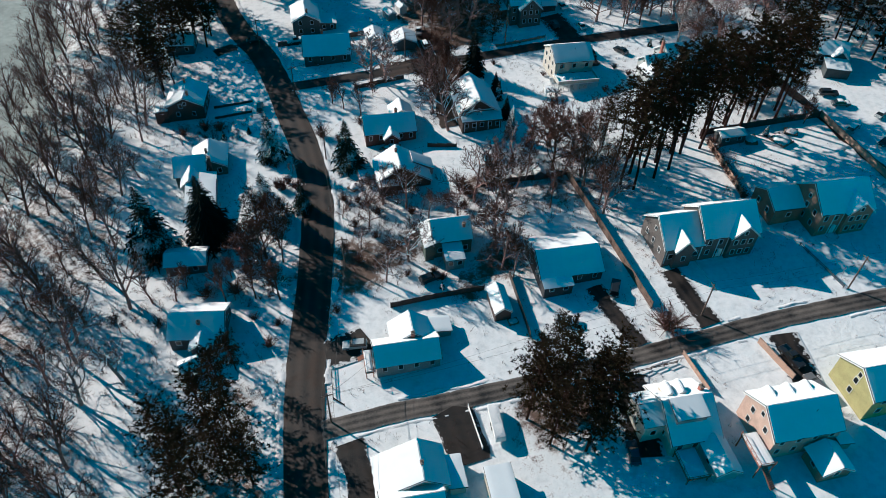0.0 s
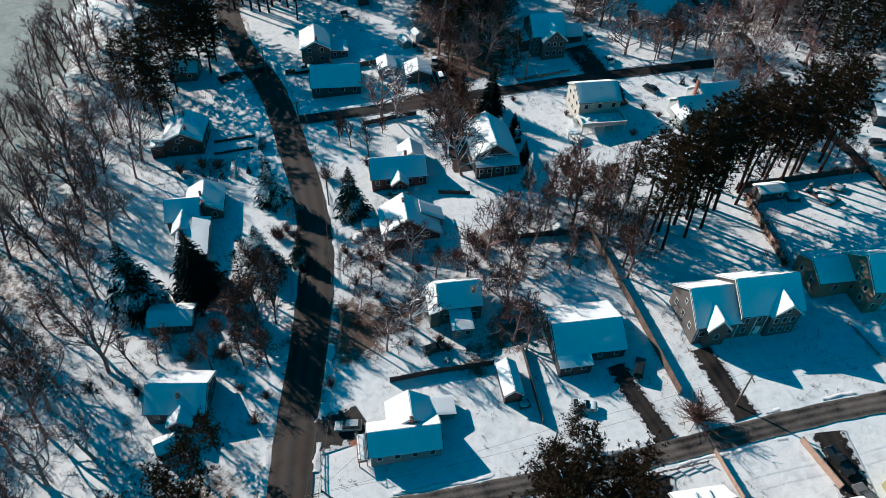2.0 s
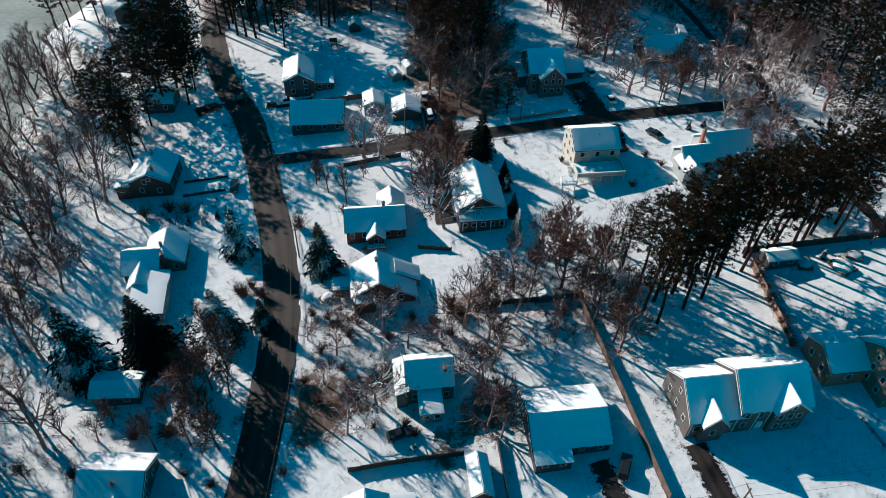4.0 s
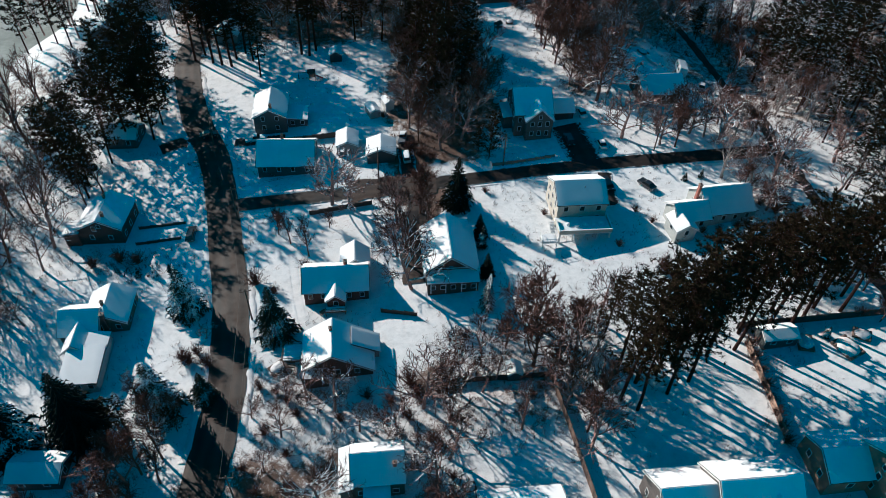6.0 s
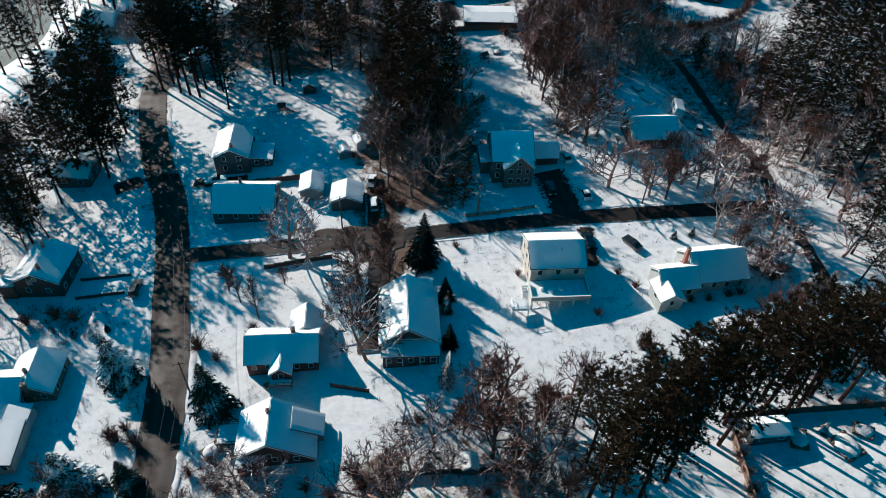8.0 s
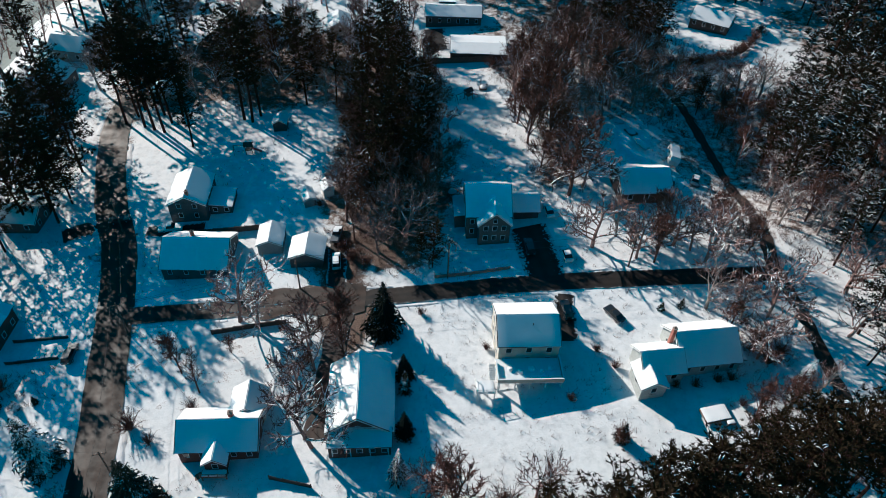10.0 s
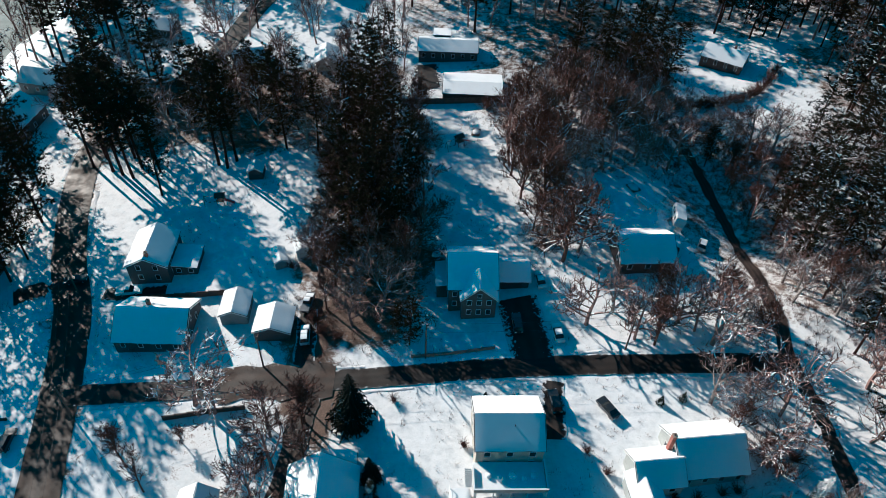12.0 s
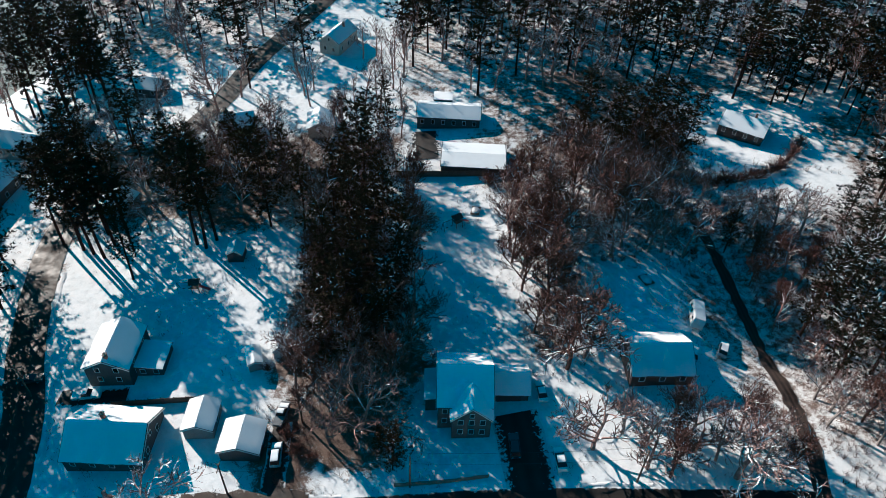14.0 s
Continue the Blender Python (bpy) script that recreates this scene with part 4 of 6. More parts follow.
lean_to(o, WALL["slate"], -4.5, 4.2, 0.5, 9.0, 3.4, 3.8, "n", 92)
simple_house("low snow-roofed outbuilding behind a fence", 63.4, 272.6, 16.5, 11.0, 2.0, 2.6, "x", "brown", -3, (0, 0), 93, None, "shed", "shed", 0.2)
simple_house("narrow pale house up the slope", 21.0, 341.0, 7.0, 13.0, 4.0, 6.4, "y", "cream", -22, (3, 2), 94, (1.0, 2.0))
simple_house("snow-roofed cottage between pines", 21.2, 291.0, 6.6, 8.6, 2.6, 4.2, "y", "cream", 6, (2, 1), 95)
simple_house("yellow cottage with a snowy roof by the bend", -2.0, 291.0, 9.0, 8.0, 2.8, 5.0, "x", "yellow", 20, (2, 2), 96)
simple_house("snowy cottage beyond the bend", -50.0, 292.5, 11.0, 7.0, 2.7, 4.6, "x", "slate", -6, (3, 1), 97)
simple_house("snowy cottage among far pines", -33.4, 314.0, 8.0, 7.0, 2.7, 4.6, "x", "slate", -10, (2, 1), 98)
simple_house("small snow-capped cottage at the road's bend", -24.5, 257.5, 7.4, 7.0, 2.4, 4.0, "y", "grey", -10, (1, 1), 99)
o = simple_house("slate house with a front gable beyond the track", 134.0, 149.0, 7.5, 6.5, 2.9, 5.2, "x", "slate", -24, (3, 2), 100)
gable(o, WALL["slate"], 1.6, -2.6, 3.4, 1.9, 1.9, 2.9, 2.9, 4.6, "y", windows=(0, 1), seed=103)
lean_to(house("porch wing with a snowy roof", 131.8, 142.2, -24, "porch", "porch"), WALL["slate"], -3.0, -2.5, 3.0, 2.5, 2.2, 2.6, "s", 101)


# ---- trees ----
def blade(g, pts, w, rnd):
    """A thin twig, as a narrow strip turned at random that ends in a point."""
    d = (pts[-1] - pts[0]).normalized()
    s = Matrix.Rotation(rnd.uniform(0, math.tau), 3, d) @ d.orthogonal().normalized() * w
    v = []
    for p in pts[:-1]:
        v += [p - s, p + s]
    v.append(pts[-1])
    n = len(pts) - 1
    g.add(v, [(2 * i, 2 * i + 1, 2 * i + 3, 2 * i + 2) for i in range(n - 1)] + [(2 * n - 2, 2 * n - 1, 2 * n)])


def bare_tree(seed, high, spread, dense, lean=0.0, first=0.28, bole=0.8, stout=0.02, coarse=1.0, light=False):
    """A leafless tree: a forked trunk with limbs, and a crown of fine branches and twigs."""
    rnd = random.Random(seed)
    trunk, crown = Geo(), Geo()

    def grow(p, d, length, r, level):
        n = (4, 5, 4, 1, 1)[level] if light else (4, 5, 4, 2, 1)[level]
        pts, radii = [p.copy()], [r]
        q, e = p.copy(), d.copy()
        for i in range(n):
            e = (e + Vector((rnd.uniform(-1, 1), rnd.uniform(-1, 1), rnd.uniform(-0.5, 0.9))) * (0.11 + 0.085 * level)).normalized()
            q = q + e * length / n
            pts.append(q.copy())
            radii.append(max(0.02, r * (1 - 0.58 * (i + 1) / n)))
        if level <= 1:
            trunk.tube(pts, radii, 6 if level == 0 else 4)
        elif level == 2 and not light:
            trunk.tube(pts, [max(0.05, q_) for q_ in radii[:-1]] + [0.025], 3)
        elif level == 2:
            blade(trunk, pts, max(0.05, r * 0.8), rnd)
        else:
            blade(crown, pts, (0.038 if level == 3 else 0.028) * coarse, rnd)
        if level == 4:
            return
        kids = (dense[0], dense[1], dense[2], dense[3])[level]
        for k in range(kids):
            u = (first + (1 - first) * (k + rnd.random()) / kids) if level == 0 else (0.25 + 0.75 * (k + rnd.random()) / kids)
            s = min(n - 1, int(u * n))
            at = pts[s].lerp(pts[s + 1], u * n - s)
            axis = (pts[s + 1] - pts[s]).normalized()
            around = Matrix.Rotation(rnd.uniform(0, math.tau), 3, axis)
            side = axis.orthogonal().normalized()
            tilt = rnd.uniform(0.55, 1.1) * (spread if level == 0 else 1.0)
            nd = (axis * math.cos(tilt) + (around @ side) * math.sin(tilt) + Vector((0, 0, 0.16))).normalized()
            nl = length * (rnd.uniform(0.42, 0.62) * 0.8 / bole if level == 0 else rnd.uniform(0.44, 0.7)) * (1.1 - 0.45 * u)
            grow(at, nd, nl, max(0.02, radii[s] * rnd.uniform(0.48, 0.68)), level + 1)

    grow(Vector((0, 0, -0.4)), Vector((lean, lean * 0.4, 1)).normalized(), high * bole, high * stout, 0)
    return trunk, crown


def needle_tuft(g, p, d, size, n, rnd, thick=0.085):
    """A spray of needle blades about p."""
    for _ in range(n):
        w = Vector((rnd.gauss(0, 1), rnd.gauss(0, 1), rnd.gauss(0.25, 0.6))).normalized()
        w = (w + d * 0.7).normalized()
        s = w.orthogonal().normalized()
        s = Matrix.Rotation(rnd.uniform(0, math.tau), 3, w) @ s
        a = p - w * size * 0.1
        b = p + w * size * rnd.uniform(0.5, 1.05)
        g.add([a + s * size * thick, a - s * size * thick, b], [(0, 1, 2)])


def pine_tree(seed, high, reach, bare_part=0.45, branches=44, blades=11, snowy=0.0):
    """A tall pine: a straight trunk, open limbs and uneven clumps of needle tufts, some with snow along the boughs."""
    rnd = random.Random(seed)
    trunk, crown, snow = Geo(), Geo(), Geo()
    pts = [Vector((rnd.uniform(-0.12, 0.12) * i, rnd.uniform(-0.12, 0.12) * i, -0.4 + (high + 0.2) * i / 5)) for i in range(6)]
    trunk.tube(pts, [high * 0.0135 * (1 - 0.16 * i) for i in range(6)], 7)

    def on_trunk(z):
        u = max(0.0, min(4.999, (z + 0.4) / (high + 0.2) * 5))
        return pts[int(u)].lerp(pts[int(u) + 1], u - int(u))

    for i in range(branches):
        u = (i + rnd.random()) / branches
        z = high * (bare_part + (1 - bare_part) * u)
        shape = (0.35 + 0.65 * (1 - u) ** 0.75) * min(1.0, 0.45 + 2.2 * u)
        length = reach * shape * rnd.choice((0.45, 0.7, 0.9, 1.0, 1.3)) * rnd.uniform(0.85, 1.1)
        az = i * 2.4 + rnd.uniform(-0.6, 0.6)
        d = Vector((math.cos(az), math.sin(az), rnd.uniform(-0.08, 0.14) + 0.45 * u))
        p0 = on_trunk(z)
        p1 = p0 + d * length
        pm = p0.lerp(p1, 0.55) + Vector((0, 0, -0.07 * length))
        trunk.tube([p0, pm, p1], [0.075, 0.05, 0.02], 3)
        across = Vector((-d.y, d.x, 0)).normalized()
        tufts = max(5, int(length * 2.0))
        for k in range(tufts):
            w = 0.3 + 0.74 * (k + rnd.random() * 0.7) / tufts
            side = across * rnd.uniform(-0.3, 0.3) * length * w
            at = p0.lerp(p1, min(1.05, w)) + side + Vector((0, 0, rnd.uniform(-0.15, 0.2)))
            needle_tuft(crown, at, d.normalized() * 0.5, rnd.uniform(0.5, 1.0), blades, rnd, 1.35 / blades)
        if rnd.random() < snowy:
            for k in range(rnd.choice((1, 2, 2, 3))):
                a = p0.lerp(p1, rnd.uniform(0.3, 0.6)) + across * rnd.uniform(-0.25, 0.25) * length + Vector((0, 0, 0.3))
                out = (d + across * rnd.uniform(-0.8, 0.8)).normalized() * rnd.uniform(0.5, 1.0 + 1.2 * snowy)
                c = across * rnd.uniform(0.05, 0.08 + 0.08 * snowy)
                b = a + out * 0.55 + Vector((0, 0, 0.12))
                snow.add([a, b + c, b - c, a + out + Vector((0, 0, -0.12))], [(0, 1, 2), (1, 3, 2)])
    for k in range(5):
        needle_tuft(crown, on_trunk(high * (0.93 + 0.016 * k)), Vector((0, 0, 0.6)), 0.9, 10, rnd)
    for k in range(9):
        z, az = high * rnd.uniform(0.18, bare_part), rnd.uniform(0, math.tau)
        p0 = on_trunk(z)
        trunk.tube([p0, p0 + Vector((math.cos(az), math.sin(az), rnd.uniform(-0.15, 0.2))) * rnd.uniform(0.6, 1.8)], [0.045, 0.015], 3)
    return (trunk, crown, snow) if snow.v else (trunk, crown)


def spruce_tree(seed, high, reach, slim=1.0):
    """A cone of drooping fronds in tiers round a straight trunk."""
    rnd = random.Random(seed)
    trunk, crown = Geo(), Geo()
    trunk.tube([(0, 0, -0.4), (0, 0, high * 0.5), (0, 0, high)], [high * 0.018, high * 0.011, 0.02], 6)
    tiers = int(high * 2.5)
    for i in range(tiers):
        u = i / tiers
        z = high * (0.04 + 0.94 * u)
        length = reach * (1 - u) ** 0.9 * (1.06 if i % 2 else 0.88) + 0.2
        n = 16 if u < 0.6 else 10
        for k in range(n):
            az = k * math.tau / n + i * 0.9 + rnd.uniform(-0.25, 0.25)
            ln = length * rnd.uniform(0.62, 1.12)
            o = Vector((math.cos(az), math.sin(az), 0))
            s = Vector((-o.y, o.x, 0))
            droop = -0.5 if u < 0.65 else -0.1
            mid = o * ln * 0.55 + Vector((0, 0, droop * ln * 0.3))
            tip = o * ln + Vector((0, 0, droop * ln * 0.62 + 0.1))
            root = Vector((0, 0, z))
            wd = 0.05 * ln + 0.05
            crown.add([root, root + mid + s * wd, root + tip, root + mid - s * wd, root + mid + Vector((0, 0, 0.08 * ln + 0.04))], [(0, 1, 4), (1, 2, 4), (2, 3, 4), (3, 0, 4)])
            for w in (0.35, 0.6, 0.85):
                b = root + (mid * (w / 0.55) if w < 0.55 else mid.lerp(tip, (w - 0.55) / 0.45))
                for side in (-1, 1):
                    e = b + (o * rnd.uniform(0.5, 0.9) + s * side).normalized() * ln * (0.42 - 0.26 * w) + Vector((0, 0, -0.12 * ln))
                    crown.add([b - o * 0.04 * ln, b + o * 0.06 * ln, e], [(0, 1, 2)])
    return trunk, crown


def bush_shape(seed, high, broad, stems=34):
    rnd = random.Random(seed)
    stem, twig = Geo(), Geo()
    for i in range(stems):
        az, tilt = rnd.uniform(0, math.tau), rnd.uniform(0.05, 1.0)
        d = Vector((math.cos(az) * math.sin(tilt), math.sin(az) * math.sin(tilt), math.cos(tilt)))
        ln = rnd.uniform(0.6, 1.0) * (high * math.cos(tilt) + broad * math.sin(tilt))
        p0 = Vector((rnd.uniform(-0.2, 0.2), rnd.uniform(-0.2, 0.2), -0.15))
        p1 = p0 + d * ln * 0.5 + Vector((0, 0, 0.1))
        p2 = p0 + d * ln
        stem.tube([p0, p1, p2], [0.035, 0.025, 0.012], 3)
        for k in range(9):
            b = p1.lerp(p2, rnd.uniform(-0.3, 1))
            e = b + Vector((rnd.gauss(0, 1), rnd.gauss(0, 1), rnd.gauss(0.4, 0.8))).normalized() * ln * rnd.uniform(0.15, 0.32)
            blade(twig, [b, e], 0.02, rnd)
    return stem, twig


BANK = {}


def stock(kind, shapes, bark, leaf, crown_name):
    """Meshes of one kind of tree, made once and shared by all that stand."""
    stem = "stem" if kind in ("bush", "redbush") else "trunk"
    BANK[kind] = [[t.mesh(stem, M[bark], False), c.mesh(crown_name, M[leaf], False)] + [n.mesh("snow_cover", M["bough_snow"], False) for n in rest] for t, c, *rest in shapes]


stock("oak", [bare_tree(s, 13, 1.2, (10, 7, 6, 4), 0.07, 0.22, 0.65, 0.021, 1.1) for s in (1, 2, 3, 4)], "palebark", "twig", "crown")
stock("pale", [bare_tree(s, 12, 1.3, (9, 6, 5, 3), 0.1, 0.22, 0.55, 0.021, 1.3) for s in (5, 6, 7, 15)], "palebark", "greytwig", "crown")
stock("thin", [bare_tree(s, 14, 0.6, (10, 7, 6, 3), 0.04, 0.35) for s in (8, 9, 10, 11)], "bark", "twig", "crown")
stock("red", [bare_tree(s, 11, 0.85, (12, 8, 7, 3), 0.0, 0.2, 0.8, 0.02, 1.15) for s in (12, 13)], "bark", "redtwig", "crown")
stock("wood_oak", [bare_tree(s, 14, 1.0, (9, 7, 6, 3), 0.08, 0.24, 0.75, 0.022, 1.2, True) for s in (51, 52, 53, 54)], "palebark", "twig", "crown")
stock("wood_pale", [bare_tree(s, 14, 1.1, (9, 6, 6, 3), 0.1, 0.25, 0.65, 0.025, 1.35, True) for s in (71, 72, 73, 74)], "snowbark", "greytwig", "crown")
stock("wood_thin", [bare_tree(s, 15, 0.65, (10, 6, 6, 3), 0.06, 0.3, 0.8, 0.02, 1.1, True) for s in (55, 56, 57, 58)], "greybark", "twig", "crown")
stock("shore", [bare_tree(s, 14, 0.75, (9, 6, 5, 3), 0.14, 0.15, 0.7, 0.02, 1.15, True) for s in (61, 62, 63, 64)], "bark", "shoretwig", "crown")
stock("far_bare", [bare_tree(s, 14, 0.8, (8, 5, 5, 2), 0.05, 0.3, 0.8, 0.02, 1.4, True) for s in (65, 66, 67, 68)], "palebark", "twig", "crown")
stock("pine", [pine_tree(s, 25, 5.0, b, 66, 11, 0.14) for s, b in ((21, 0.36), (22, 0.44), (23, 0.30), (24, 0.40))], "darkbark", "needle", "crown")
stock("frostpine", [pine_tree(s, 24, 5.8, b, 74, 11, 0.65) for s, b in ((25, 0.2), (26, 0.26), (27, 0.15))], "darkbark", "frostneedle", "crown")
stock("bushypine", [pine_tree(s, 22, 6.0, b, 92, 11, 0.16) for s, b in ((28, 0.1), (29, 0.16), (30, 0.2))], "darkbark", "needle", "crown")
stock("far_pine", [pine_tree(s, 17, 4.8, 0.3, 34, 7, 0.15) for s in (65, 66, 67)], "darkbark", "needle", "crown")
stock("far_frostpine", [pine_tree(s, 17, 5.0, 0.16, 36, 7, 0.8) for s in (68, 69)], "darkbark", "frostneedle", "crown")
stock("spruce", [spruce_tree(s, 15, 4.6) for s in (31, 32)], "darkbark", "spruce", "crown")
stock("snowspruce", [spruce_tree(s, 12, 4.2) for s in (33, 34)], "darkbark", "snowspruce", "crown")
stock("slimspruce", [spruce_tree(s, 8, 1.7) for s in (35, 36)], "darkbark", "spruce", "crown")
stock("bush", [bush_shape(s, 2.0, 1.5, 70) for s in (41, 42, 43)], "bark", "twig", "crown")
stock("redbush", [bush_shape(s, 2.2, 1.7, 90) for s in (44, 45)], "bark", "redtwig", "crown")
TREES = {
    "oak": (13, "bare_tree", "leafless spreading tree with snow along its limbs", "tree"),
    "pale": (12, "bare_tree", "leafless tree with pale snow-frosted branches", "tree"),
    "thin": (14, "bare_tree", "slender leafless woodland tree", "tree"),
    "red": (11, "bare_tree", "leafless tree with a dense reddish-brown crown", "tree"),
    "wood_oak": (14, "bare_tree", "leafless woodland tree with crooked snowy limbs", "tree"),
    "wood_pale": (14, "bare_tree", "leafless woodland tree with pale sunlit limbs", "tree"),
    "wood_thin": (15, "bare_tree", "slender leafless woodland tree in snow", "tree"),
    "shore": (14, "bare_tree", "leafless many-stemmed tree of the lake shore", "tree"),
    "far_bare": (14, "bare_tree", "slender leafless tree of the far wood", "tree"),
    "far_pine": (17, "pine_tree", "dark pine of the far wood", "tree"),
    "far_frostpine": (17, "pine_tree", "snow-dusted pine of the far wood", "tree"),
    "pine": (25, "pine_tree", "tall dark green pine with a bare lower trunk", "tree"),
    "frostpine": (24, "pine_tree", "broad dark pine dusted with snow", "tree"),
    "bushypine": (22, "pine_tree", "dense dark pine with low branches", "tree"),
    "spruce": (15, "spruce_tree", "dark green conical spruce lightly dusted with snow", "tree"),
    "snowspruce": (12, "spruce_tree", "spruce with snow-laden drooping branches", "tree"),
    "slimspruce": (8, "spruce_tree", "slim snow-laden spruce beside a house", "tree"),
    "bush": (2, "bush", "low leafless bush with frosted twigs", "bush"),
    "redbush": (2, "bush", "leafless bush with reddish-brown twigs", "bush"),
}
planter = random.Random(77)
PLANTED = []


def plant(kind, x, y, high=None, broad=None):
    """One tree of the given height; broad stretches its crown sideways."""
    size, name, label, category = TREES[kind]
    k = (high or size) / size * planter.uniform(0.96, 1.04)
    w = (broad or 1.0) * k
    meshes = BANK[kind][planter.randrange(len(BANK[kind]))]
    ob = thing(name, label, category, pose(x, y, land(x, y) - 0.05, planter.uniform(-2.5, 2.5), planter.uniform(-2.5, 2.5), planter.uniform(0, 360)) @ Matrix.Diagonal((w, w, k, 1)))
    for me in meshes:
        ob_part = part(me.name.split(".")[0], me, None, ob)
        if me.name.startswith("snow"):
            tagged(ob_part, "ridges of snow along the boughs", kind="stuff")
    PLANTED.append((x, y))


